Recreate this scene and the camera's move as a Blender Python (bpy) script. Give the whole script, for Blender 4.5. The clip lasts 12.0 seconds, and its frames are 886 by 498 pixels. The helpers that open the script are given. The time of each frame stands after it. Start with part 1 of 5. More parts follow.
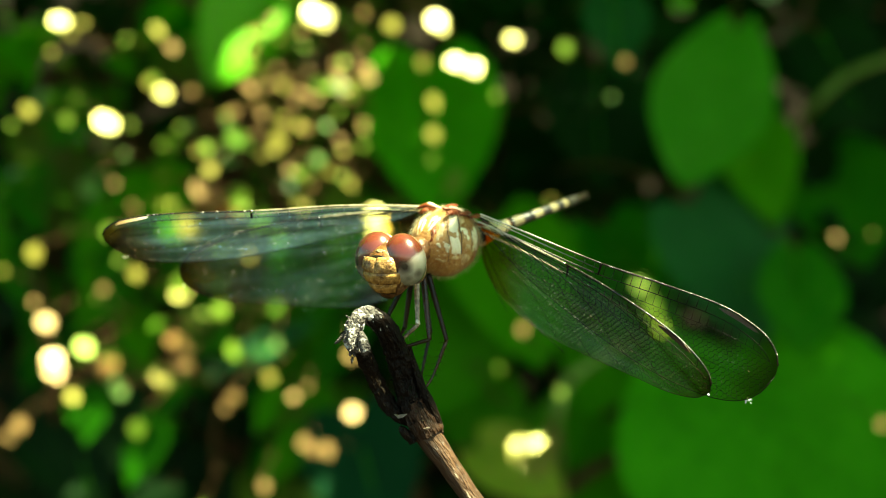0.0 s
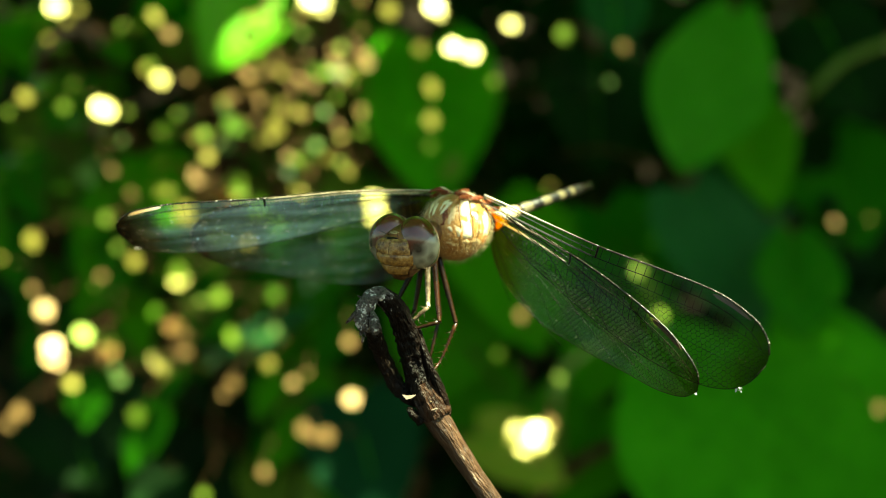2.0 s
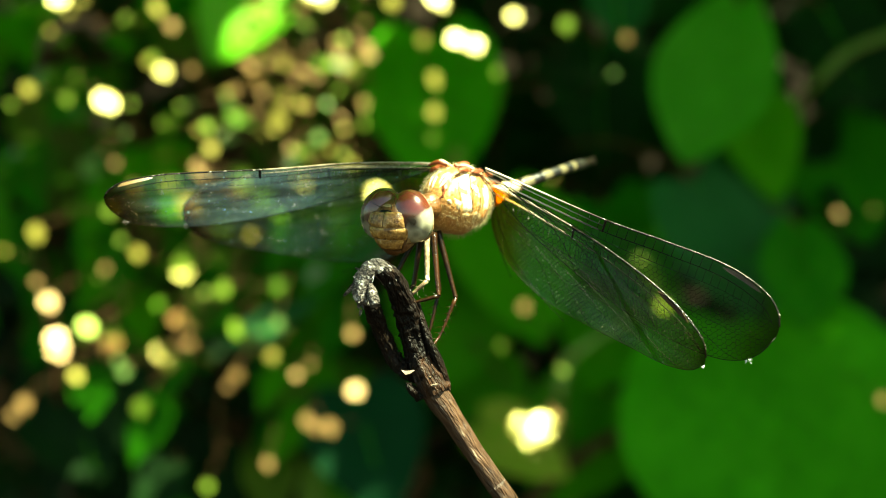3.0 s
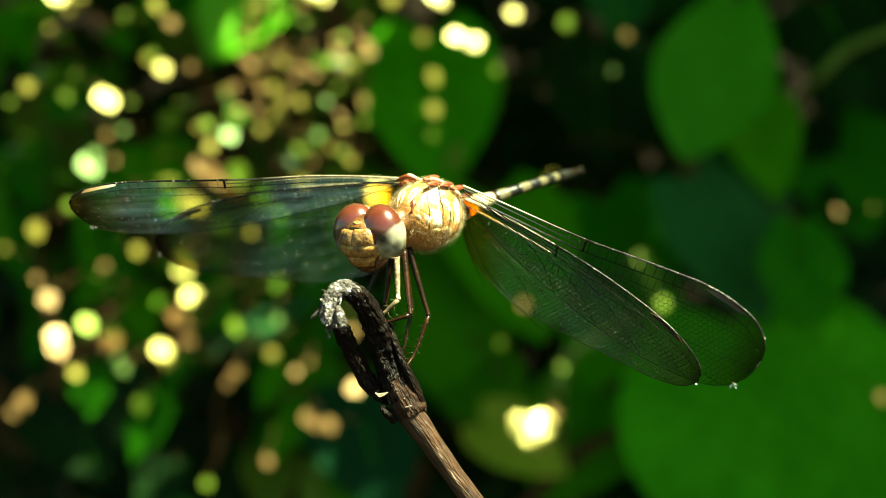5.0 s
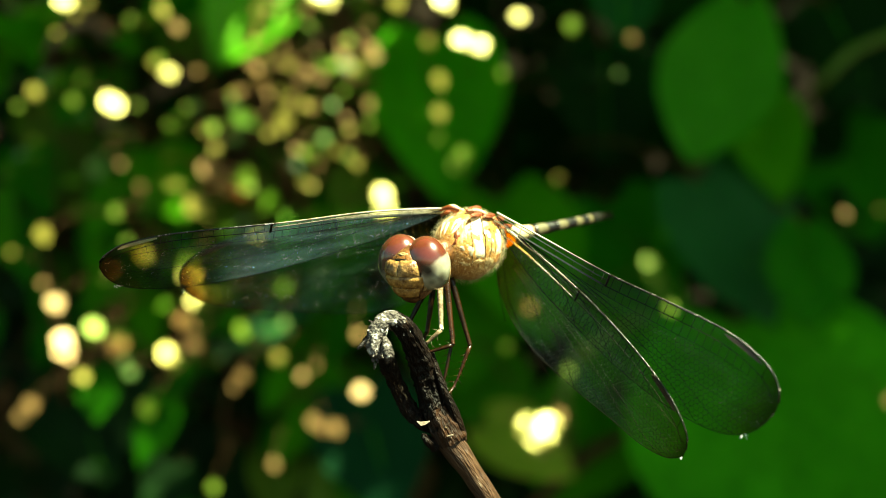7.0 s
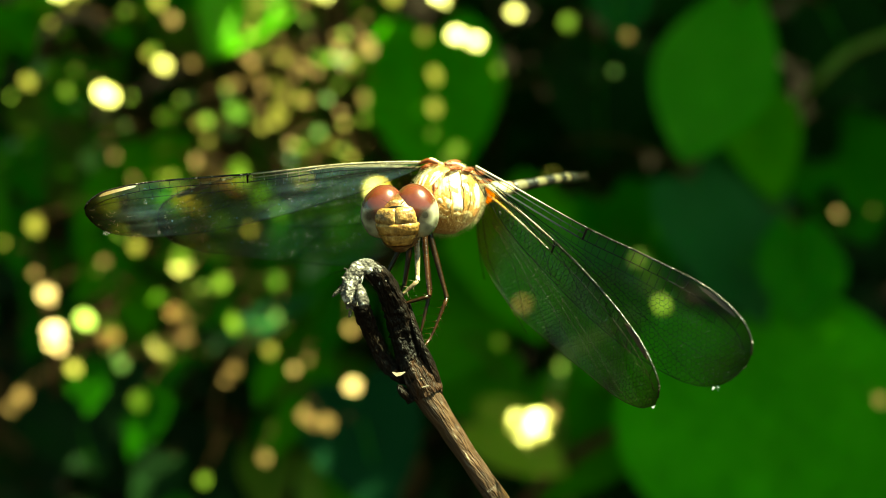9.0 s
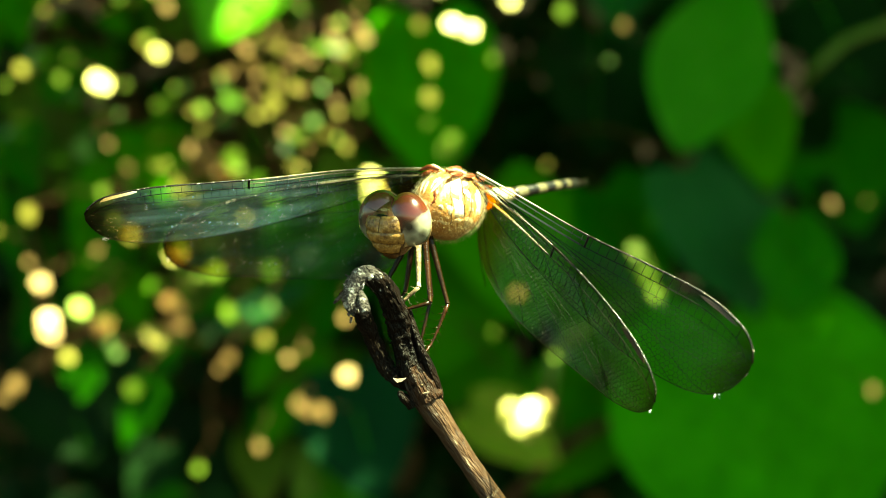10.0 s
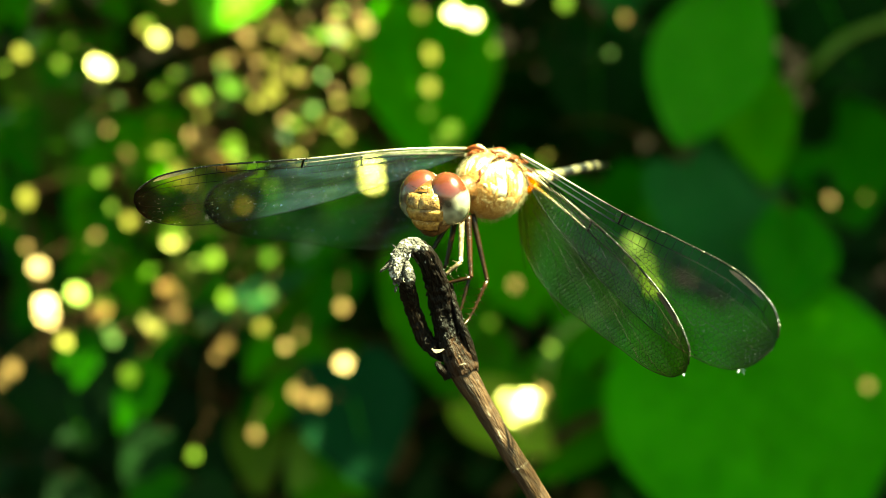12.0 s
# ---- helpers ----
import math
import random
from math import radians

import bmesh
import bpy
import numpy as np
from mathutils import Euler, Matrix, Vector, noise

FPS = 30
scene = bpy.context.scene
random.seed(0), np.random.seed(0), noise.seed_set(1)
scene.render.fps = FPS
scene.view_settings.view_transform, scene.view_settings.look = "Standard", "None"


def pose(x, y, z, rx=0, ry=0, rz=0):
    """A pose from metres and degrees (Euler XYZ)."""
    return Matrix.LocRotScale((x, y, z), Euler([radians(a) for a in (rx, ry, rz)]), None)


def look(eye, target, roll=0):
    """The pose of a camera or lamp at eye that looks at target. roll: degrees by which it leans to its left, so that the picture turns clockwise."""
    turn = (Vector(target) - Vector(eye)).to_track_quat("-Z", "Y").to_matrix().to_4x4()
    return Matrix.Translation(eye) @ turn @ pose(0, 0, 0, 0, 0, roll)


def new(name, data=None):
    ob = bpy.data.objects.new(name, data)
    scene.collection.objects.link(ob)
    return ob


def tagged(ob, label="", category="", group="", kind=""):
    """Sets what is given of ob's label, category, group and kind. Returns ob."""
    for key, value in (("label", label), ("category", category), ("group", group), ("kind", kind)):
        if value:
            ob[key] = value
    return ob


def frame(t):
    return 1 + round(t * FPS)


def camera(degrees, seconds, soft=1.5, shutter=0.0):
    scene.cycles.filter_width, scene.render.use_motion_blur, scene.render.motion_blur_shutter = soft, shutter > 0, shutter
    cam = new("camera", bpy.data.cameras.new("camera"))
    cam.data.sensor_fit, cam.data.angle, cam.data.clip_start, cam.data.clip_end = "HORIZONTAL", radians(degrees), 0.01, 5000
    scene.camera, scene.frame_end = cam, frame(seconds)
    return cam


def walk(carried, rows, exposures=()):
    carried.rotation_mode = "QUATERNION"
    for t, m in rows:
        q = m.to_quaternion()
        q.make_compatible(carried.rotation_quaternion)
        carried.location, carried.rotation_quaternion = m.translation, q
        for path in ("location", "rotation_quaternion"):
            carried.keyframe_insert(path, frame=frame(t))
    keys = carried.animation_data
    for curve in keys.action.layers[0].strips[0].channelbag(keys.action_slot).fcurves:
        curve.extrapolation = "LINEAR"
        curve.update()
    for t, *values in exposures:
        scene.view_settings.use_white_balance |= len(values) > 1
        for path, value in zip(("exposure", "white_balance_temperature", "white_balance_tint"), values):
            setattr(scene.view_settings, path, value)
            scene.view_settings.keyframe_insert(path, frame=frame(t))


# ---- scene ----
cam = camera(50.0, 12.0, soft=0.6)
cam.data.dof.use_dof, cam.data.dof.focus_distance, cam.data.dof.aperture_fstop = True, 0.0795, 18.5
cam.data.dof.aperture_blades = 0
PATH = [
    (0, pose(0, 0, 0.6, 91.145, -0.253, 0.050)),
    (0.5, pose(0, 0, 0.6, 90.920, -0.241, 0.022)),
    (1, pose(0, 0, 0.6, 90.632, -0.140, -0.270)),
    (1.5, pose(0, 0, 0.6, 90.345, -0.066, -0.287)),
    (2, pose(0, 0, 0.6, 90.305, -0.094, -0.043)),
    (2.5, pose(0, 0, 0.6, 90.000, -0.000, 0.000)),
    (3, pose(0, 0, 0.6, 89.818, -0.006, 0.143)),
    (5, pose(0, 0, 0.6, 89.660, -0.027, 0.118)),
    (5.5, pose(0, 0, 0.6, 89.430, 0.016, 0.080)),
    (6, pose(0, 0, 0.6, 89.563, -0.205, 0.245)),
    (6.5, pose(0, 0, 0.6, 89.742, -0.154, 0.301)),
    (7, pose(0, 0, 0.6, 89.847, 0.101, 0.477)),
    (9, pose(0, 0, 0.6, 89.584, -0.548, 0.074)),
    (9.5, pose(0, 0, 0.6, 89.315, -0.572, -0.138)),
    (10, pose(0, 0, 0.6, 88.948, -0.717, -0.232)),
    (10.5, pose(0, 0, 0.6, 88.663, -0.827, -0.201)),
    (11, pose(0, 0, 0.6, 88.426, -1.048, -0.202)),
    (11.5, pose(0, 0, 0.6, 88.181, -1.308, -0.361)),
    (12, pose(0, 0, 0.6, 88.360, -1.507, -0.327)),
]
walk(cam, PATH, exposures=[(0, 2.96, 8400, -26), (0.5, 3.04, 8400, -26), (1.5, 2.96, 8400, -26), (2, 2.73, 8400, -26), (2.5, 2.68, 8400, -26), (3, 2.88, 8400, -26), (5, 2.45, 8400, -26), (5.5, 2.54, 8400, -26), (6, 2.66, 8400, -26), (6.5, 2.98, 8400, -26), (7, 2.41, 8400, -26), (9, 2.54, 9600, -37), (9.5, 2.62, 9600, -37), (10, 2.94, 9600, -37), (10.5, 3.02, 9600, -37), (11, 3.03, 9600, -37), (12, 3.19, 9600, -37)])

# ---- light ----
SUN = Vector((0.46, -0.23, 0.86)).normalized()
world = bpy.data.worlds.new("world")
scene.world = world
world.use_nodes = True
wn = world.node_tree
sky = wn.nodes.new("ShaderNodeTexSky")
sky.sky_type, sky.sun_disc = "NISHITA", False
sky.sun_elevation, sky.sun_rotation = math.asin(SUN.z), math.atan2(SUN.x, SUN.y)
wn.links.new(sky.outputs[0], wn.nodes["Background"].inputs[0])
wn.nodes["Background"].inputs[1].default_value = 0.038
sun = new("sun", bpy.data.lights.new("sun", "SUN"))
sun.data.energy, sun.data.angle, sun.data.color = 5.0, radians(0.53), (1.0, 0.95, 0.86)
sun.matrix_world = look(SUN * 5, (0, 0, 0))


# ---- materials ----
def tree_of(name):
    m = bpy.data.materials.new(name)
    m.use_nodes = True
    return m, m.node_tree, m.node_tree.nodes["Principled BSDF"]


def mottled(name, a, b, scale, rough=0.6, bump=0.3, fine=6.0, spec=0.5, through_light=0.0, tint=None, dist=0.0005, c=None, rare=0.78, common=0.65, along=None, stretch=6.0):
    """Two colours mixed by noise at two scales, with relief; through_light lets light pass a thin leaf; along: the way of a drawn-out grain."""
    m, nt, p = tree_of(name)
    tc = nt.nodes.new("ShaderNodeTexCoord")
    n1, n2 = nt.nodes.new("ShaderNodeTexNoise"), nt.nodes.new("ShaderNodeTexNoise")
    n1.inputs["Scale"].default_value, n2.inputs["Scale"].default_value = scale, scale * fine
    n1.inputs["Detail"].default_value = n2.inputs["Detail"].default_value = 4
    ramp = nt.nodes.new("ShaderNodeValToRGB")
    ramp.color_ramp.elements[0].position, ramp.color_ramp.elements[1].position = 0.35, common
    ramp.color_ramp.elements[0].color, ramp.color_ramp.elements[1].color = (*a, 1), (*b, 1)
    if c:
        e = ramp.color_ramp.elements.new(rare)
        e.color = (*c, 1)
    mix = nt.nodes.new("ShaderNodeMix")
    mix.data_type = "FLOAT"
    mix.inputs[0].default_value = 0.4
    oi = nt.nodes.new("ShaderNodeObjectInfo")
    hs = nt.nodes.new("ShaderNodeHueSaturation")
    vr = nt.nodes.new("ShaderNodeMapRange")
    vr.inputs[3].default_value, vr.inputs[4].default_value = 0.8, 1.2
    nt.links.new(oi.outputs["Random"], vr.inputs[0])
    nt.links.new(vr.outputs[0], hs.inputs["Value"])
    place = tc.outputs["Object"]
    if along:
        grain = nt.nodes.new("ShaderNodeMapping")
        grain.vector_type = "TEXTURE"
        grain.inputs["Rotation"].default_value = Vector(along).to_track_quat("Z", "Y").to_euler()
        grain.inputs["Scale"].default_value = (1, 1, stretch)
        nt.links.new(place, grain.inputs["Vector"])
        place = grain.outputs[0]
    for n in (n1, n2):
        nt.links.new(place, n.inputs["Vector"])
    nt.links.new(n1.outputs[0], mix.inputs[2])
    nt.links.new(n2.outputs[0], mix.inputs[3])
    nt.links.new(mix.outputs[0], ramp.inputs[0])
    nt.links.new(ramp.outputs[0], hs.inputs["Color"])
    nt.links.new(hs.outputs[0], p.inputs["Base Color"])
    p.inputs["Roughness"].default_value = rough
    p.inputs["Specular IOR Level"].default_value = spec
    if tint:
        p.inputs["Specular Tint"].default_value = (*tint, 1)
    if bump:
        bn = nt.nodes.new("ShaderNodeBump")
        bn.inputs["Strength"].default_value, bn.inputs["Distance"].default_value = bump, dist
        nt.links.new(n2.outputs[0], bn.inputs["Height"])
        nt.links.new(bn.outputs[0], p.inputs["Normal"])
    if through_light:
        t = nt.nodes.new("ShaderNodeBsdfTranslucent")
        nt.links.new(hs.outputs[0], t.inputs[0])
        ms = nt.nodes.new("ShaderNodeMixShader")
        ms.inputs[0].default_value = through_light
        out = nt.nodes["Material Output"]
        nt.links.new(p.outputs[0], ms.inputs[1])
        nt.links.new(t.outputs[0], ms.inputs[2])
        nt.links.new(ms.outputs[0], out.inputs[0])
    return m


def axis_ramp(name, axis, stops, rough=0.4, noise_scale=900.0, wobble=0.0004, bump=0.2, spec=0.5, spots=(), coat=0.0):
    """Colours along an axis of the object's own space (metres), with a wobbling border; spots: dark round marks (x, y, z, radius)."""
    m, nt, p = tree_of(name)
    tc = nt.nodes.new("ShaderNodeTexCoord")
    n1 = nt.nodes.new("ShaderNodeTexNoise")
    n1.inputs["Scale"].default_value, n1.inputs["Detail"].default_value = noise_scale, 4
    nt.links.new(tc.outputs["Object"], n1.inputs["Vector"])
    dot = nt.nodes.new("ShaderNodeVectorMath")
    dot.operation = "DOT_PRODUCT"
    dot.inputs[1].default_value = Vector(axis).normalized()
    nt.links.new(tc.outputs["Object"], dot.inputs[0])
    lo, hi = stops[0][0], stops[-1][0]
    ma = nt.nodes.new("ShaderNodeMath")
    ma.operation = "MULTIPLY_ADD"
    nt.links.new(n1.outputs[0], ma.inputs[0])
    ma.inputs[1].default_value = wobble
    nt.links.new(dot.outputs["Value"], ma.inputs[2])
    mr = nt.nodes.new("ShaderNodeMapRange")
    mr.inputs[1].default_value, mr.inputs[2].default_value = lo + wobble / 2, hi + wobble / 2
    nt.links.new(ma.outputs[0], mr.inputs[0])
    ramp = nt.nodes.new("ShaderNodeValToRGB")
    els = ramp.color_ramp.elements
    els[0].position, els[0].color = 0, (*stops[0][1], 1)
    els[1].position, els[1].color = 1, (*stops[-1][1], 1)
    for s, col in stops[1:-1]:
        e = els.new((s - lo) / (hi - lo))
        e.color = (*col, 1)
    nt.links.new(mr.outputs[0], ramp.inputs[0])
    col = ramp.outputs[0]
    mixn = nt.nodes.new("ShaderNodeMix")
    mixn.data_type, mixn.blend_type = "RGBA", "MULTIPLY"
    mixn.inputs[0].default_value = 0.5
    r2 = nt.nodes.new("ShaderNodeValToRGB")
    r2.color_ramp.elements[0].position, r2.color_ramp.elements[1].position = 0.3, 0.6
    r2.color_ramp.elements[0].color, r2.color_ramp.elements[1].color = (0.55, 0.5, 0.45, 1), (1, 1, 1, 1)
    nt.links.new(n1.outputs[0], r2.inputs[0])
    nt.links.new(col, mixn.inputs[6])
    nt.links.new(r2.outputs[0], mixn.inputs[7])
    col = mixn.outputs[2]
    for x, y, z, r, k in spots:
        d = nt.nodes.new("ShaderNodeVectorMath")
        d.operation = "DISTANCE"
        nt.links.new(tc.outputs["Object"], d.inputs[0])
        d.inputs[1].default_value = (x, y, z)
        f = nt.nodes.new("ShaderNodeMapRange")
        f.inputs[1].default_value, f.inputs[2].default_value = r * 0.4, r * 1.6
        f.inputs[3].default_value = 1 - k
        nt.links.new(d.outputs["Value"], f.inputs[0])
        mx = nt.nodes.new("ShaderNodeMix")
        mx.data_type = "RGBA"
        nt.links.new(f.outputs[0], mx.inputs[0])
        mx.inputs[6].default_value = (0.02, 0.018, 0.014, 1)
        nt.links.new(col, mx.inputs[7])
        col = mx.outputs[2]
    nt.links.new(col, p.inputs["Base Color"])
    p.inputs["Roughness"].default_value = rough
    p.inputs["Specular IOR Level"].default_value = spec
    p.inputs["Coat Weight"].default_value, p.inputs["Coat Roughness"].default_value = coat, 0.12
    bn = nt.nodes.new("ShaderNodeBump")
    bn.inputs["Strength"].default_value, bn.inputs["Distance"].default_value = bump, 0.0002
    nt.links.new(n1.outputs[0], bn.inputs["Height"])
    nt.links.new(bn.outputs[0], p.inputs["Normal"])
    return m


def wing_film(name, length, amber, haze):
    """Clear wing membrane: see-through, faintly glossy, with sky haze and sparkle painted in, brown towards the tip,
    amber at the root.
    """
    m, nt, p = tree_of(name)
    nt.nodes.remove(p)
    out = nt.nodes["Material Output"]
    tc = nt.nodes.new("ShaderNodeTexCoord")
    sep = nt.nodes.new("ShaderNodeSeparateXYZ")
    nt.links.new(tc.outputs["Object"], sep.inputs[0])
    nz = nt.nodes.new("ShaderNodeTexNoise")
    nz.inputs["Scale"].default_value = 260
    nt.links.new(tc.outputs["Object"], nz.inputs["Vector"])
    ma = nt.nodes.new("ShaderNodeMath")
    ma.operation = "MULTIPLY_ADD"
    nt.links.new(nz.outputs[0], ma.inputs[0])
    ma.inputs[1].default_value = 0.003
    nt.links.new(sep.outputs[0], ma.inputs[2])
    mr = nt.nodes.new("ShaderNodeMapRange")
    mr.inputs[1].default_value, mr.inputs[2].default_value = 0.0015, length + 0.0015
    nt.links.new(ma.outputs[0], mr.inputs[0])
    ramp = nt.nodes.new("ShaderNodeValToRGB")
    els = ramp.color_ramp.elements
    els[0].position, els[0].color = 0.0, (*((0.85, 0.32, 0.03) if amber else (0.9, 0.8, 0.55)), 1)
    els[1].position, els[1].color = 1.0, (0.06, 0.025, 0.009, 1)
    for s, col in ((0.12 if amber else 0.05, (0.9, 0.55, 0.14) if amber else (0.93, 0.94, 0.9)), (0.24, (0.93, 0.94, 0.9)), (0.58, (0.86, 0.84, 0.73) if amber else (0.92, 0.92, 0.86)), (0.84, (0.66, 0.58, 0.42) if amber else (0.88, 0.86, 0.76)), (0.91, (0.60, 0.43, 0.23)), (0.96, (0.20, 0.10, 0.04))):
        e = els.new(s)
        e.color = (*col, 1)
    nt.links.new(mr.outputs[0], ramp.inputs[0])
    tr = nt.nodes.new("ShaderNodeBsdfTransparent")
    nt.links.new(ramp.outputs[0], tr.inputs[0])
    gl = nt.nodes.new("ShaderNodeBsdfGlossy")
    gl.inputs["Roughness"].default_value = 0.22
    gl.inputs["Color"].default_value = (0.8, 0.86, 0.9, 1)
    lw = nt.nodes.new("ShaderNodeLayerWeight")
    lw.inputs[0].default_value = 0.35
    fr = nt.nodes.new("ShaderNodeMapRange")
    fr.inputs[1].default_value, fr.inputs[2].default_value, fr.inputs[3].default_value, fr.inputs[4].default_value = 0.0, 1.0, 0.006, 0.055
    nt.links.new(lw.outputs["Facing"], fr.inputs[0])
    bn = nt.nodes.new("ShaderNodeBump")
    bn.inputs["Strength"].default_value, bn.inputs["Distance"].default_value = 0.35, 0.0004
    nz2 = nt.nodes.new("ShaderNodeTexNoise")
    nz2.inputs["Scale"].default_value = 900
    nt.links.new(tc.outputs["Object"], nz2.inputs["Vector"])
    nt.links.new(nz2.outputs[0], bn.inputs["Height"])
    nt.links.new(bn.outputs[0], gl.inputs["Normal"])
    m1 = nt.nodes.new("ShaderNodeMixShader")
    nt.links.new(fr.outputs[0], m1.inputs[0])
    nt.links.new(tr.outputs[0], m1.inputs[1])
    nt.links.new(gl.outputs[0], m1.inputs[2])
    df = nt.nodes.new("ShaderNodeBsdfTranslucent")
    d2 = nt.nodes.new("ShaderNodeBsdfDiffuse")
    # bluish tint painted in for the sky's sheen on the membrane
    sky_tint = nt.nodes.new("ShaderNodeMix")
    sky_tint.data_type, sky_tint.blend_type = "RGBA", "MULTIPLY"
    sky_tint.inputs[0].default_value = 1.0
    sky_tint.inputs[7].default_value = (0.42, 0.72, 1.0, 1)
    nt.links.new(ramp.outputs[0], sky_tint.inputs[6])
    for n in (df, d2):
        nt.links.new(sky_tint.outputs[2], n.inputs[0])
    md = nt.nodes.new("ShaderNodeMixShader")
    md.inputs[0].default_value = 0.45
    nt.links.new(df.outputs[0], md.inputs[1])
    nt.links.new(d2.outputs[0], md.inputs[2])
    r3 = nt.nodes.new("ShaderNodeMapRange")
    r3.inputs[1].default_value, r3.inputs[2].default_value = 0.40, 0.68
    r3.inputs[3].default_value, r3.inputs[4].default_value = haze * 0.25, haze * 1.6
    drawn = nt.nodes.new("ShaderNodeMapping")
    drawn.inputs["Scale"].default_value = (0.12, 1, 1)
    nt.links.new(tc.outputs["Object"], drawn.inputs["Vector"])
    nz3 = nt.nodes.new("ShaderNodeTexNoise")
    nz3.inputs["Scale"].default_value, nz3.inputs["Detail"].default_value = 750, 5
    nt.links.new(drawn.outputs[0], nz3.inputs["Vector"])
    nt.links.new(nz3.outputs[0], r3.inputs[0])
    nz4 = nt.nodes.new("ShaderNodeTexNoise")
    nz4.inputs["Scale"].default_value, nz4.inputs["Detail"].default_value = 2600, 2
    nt.links.new(tc.outputs["Object"], nz4.inputs["Vector"])
    # bright points painted in for sun sparkle
    sparkle = nt.nodes.new("ShaderNodeMapRange")
    sparkle.inputs[1].default_value, sparkle.inputs[2].default_value, sparkle.inputs[4].default_value = 0.69, 0.75, haze * 9
    nt.links.new(nz4.outputs[0], sparkle.inputs[0])
    veil = nt.nodes.new("ShaderNodeMath")
    nt.links.new(r3.outputs[0], veil.inputs[0])
    nt.links.new(sparkle.outputs[0], veil.inputs[1])
    m2 = nt.nodes.new("ShaderNodeMixShader")
    nt.links.new(veil.outputs[0], m2.inputs[0])
    nt.links.new(m1.outputs[0], m2.inputs[1])
    nt.links.new(md.outputs[0], m2.inputs[2])
    nt.links.new(m2.outputs[0], out.inputs[0])
    return m


TAN = mottled("tan_cuticle", (0.40, 0.16, 0.04), (0.62, 0.36, 0.13), 700, 0.35, 0.4, 5, dist=0.0001)
SIDE = mottled("thorax_cuticle", (0.36, 0.17, 0.045), (0.82, 0.62, 0.33), 620, 0.36, 0.5, 4, spec=0.8, dist=0.0002, c=(0.26, 0.09, 0.02))
CREAM = mottled("cream_cuticle", (0.60, 0.40, 0.17), (0.92, 0.80, 0.54), 420, 0.34, 0.4, 5, spec=0.8, dist=0.00015, common=0.52)
UMBER = mottled("orange_brown_cuticle", (0.22, 0.065, 0.012), (0.46, 0.18, 0.045), 500, 0.32, 0.4, 5, spec=0.8, dist=0.0001)
RUST = mottled("rust_cuticle", (0.10, 0.014, 0.003), (0.30, 0.065, 0.014), 600, 0.45, 0.6, 5, dist=0.0002)
SEAMY = mottled("brown_cuticle", (0.05, 0.02, 0.007), (0.22, 0.09, 0.025), 500, 0.4, 0.6, 5, dist=0.0002)
SUTURE = mottled("dark_suture", (0.03, 0.018, 0.01), (0.07, 0.03, 0.015), 800, 0.5, 0.3, 4, dist=0.0001)
FACE = mottled("face_cuticle", (0.06, 0.022, 0.007), (0.40, 0.22, 0.075), 1300, 0.24, 0.7, 3, dist=0.00015, c=(0.55, 0.36, 0.15), rare=0.72, common=0.58)
PALE_FACE = mottled("pale_face_cuticle", (0.20, 0.115, 0.042), (0.46, 0.32, 0.16), 1100, 0.28, 0.6, 4, dist=0.00012)
DARK = mottled("black_cuticle", (0.006, 0.005, 0.004), (0.018, 0.011, 0.007), 900, 0.35, 0.4, 5, spec=0.25, dist=0.0001)
# rare pale flecks in both leg colours are painted glints
LEG = mottled("leg_cuticle", (0.004, 0.002, 0.0008), (0.022, 0.008, 0.002), 500, 0.28, 0.5, 6, spec=0.25, dist=0.0001, c=(0.20, 0.12, 0.05), rare=0.76)
LEG_LIGHT = mottled("upper_leg_cuticle", (0.007, 0.0028, 0.001), (0.05, 0.017, 0.004), 600, 0.26, 0.5, 5, spec=0.4, dist=0.0001, c=(0.45, 0.34, 0.2), rare=0.72)
# lit copy of the leg colour, sunlight painted in
LIT_LEG = mottled("lit_leg_cuticle", (0.04, 0.02, 0.009), (0.30, 0.22, 0.13), 700, 0.25, 0.5, 5, spec=0.7, dist=0.0001, c=(0.80, 0.70, 0.52), rare=0.63, common=0.54)
HAIR = mottled("golden_hair", (0.62, 0.47, 0.22), (0.80, 0.67, 0.40), 400, 0.5, 0, 4)
# rare pale flecks in these two vein colours stand in for sun glints
VEIN = mottled("dark_wing_vein", (0.002, 0.0015, 0.001), (0.008, 0.005, 0.003), 1500, 0.4, 0.6, 4, spec=0.12, dist=0.00006, c=(0.22, 0.18, 0.12), rare=0.80, common=0.66)
COSTA = mottled("costal_vein", (0.005, 0.0035, 0.0025), (0.02, 0.014, 0.009), 1500, 0.26, 0.9, 4, spec=0.6, dist=0.00008, c=(0.5, 0.45, 0.36), rare=0.68, common=0.58)
STIGMA = mottled("dull_wing_spot", (0.035, 0.021, 0.016), (0.065, 0.042, 0.032), 600, 0.35, 0.2, 4, dist=0.0001)
EYE_MAT = [axis_ramp("eye_facets", (-0.55 * side, -0.2, 1), ((-0.0026, (0.20, 0.19, 0.12)), (-0.0014, (0.34, 0.33, 0.24)), (-0.0007, (0.32, 0.27, 0.21)), (-0.0004, (0.09, 0.026, 0.016)), (0.0000, (0.105, 0.017, 0.009)), (0.0023, (0.13, 0.030, 0.018))), 0.24, 1100, 0.0007, 0.02, spec=0.6, coat=0.9,
           spots=((0.00120 * side, -0.00140, -0.00040, 0.00054, 1.0), (0.00151 * side, -0.00029, -0.00136, 0.00034, 0.6), (0.00094 * side, -0.00115, -0.00151, 0.0003, 0.5))) for side in (-1, 1)]
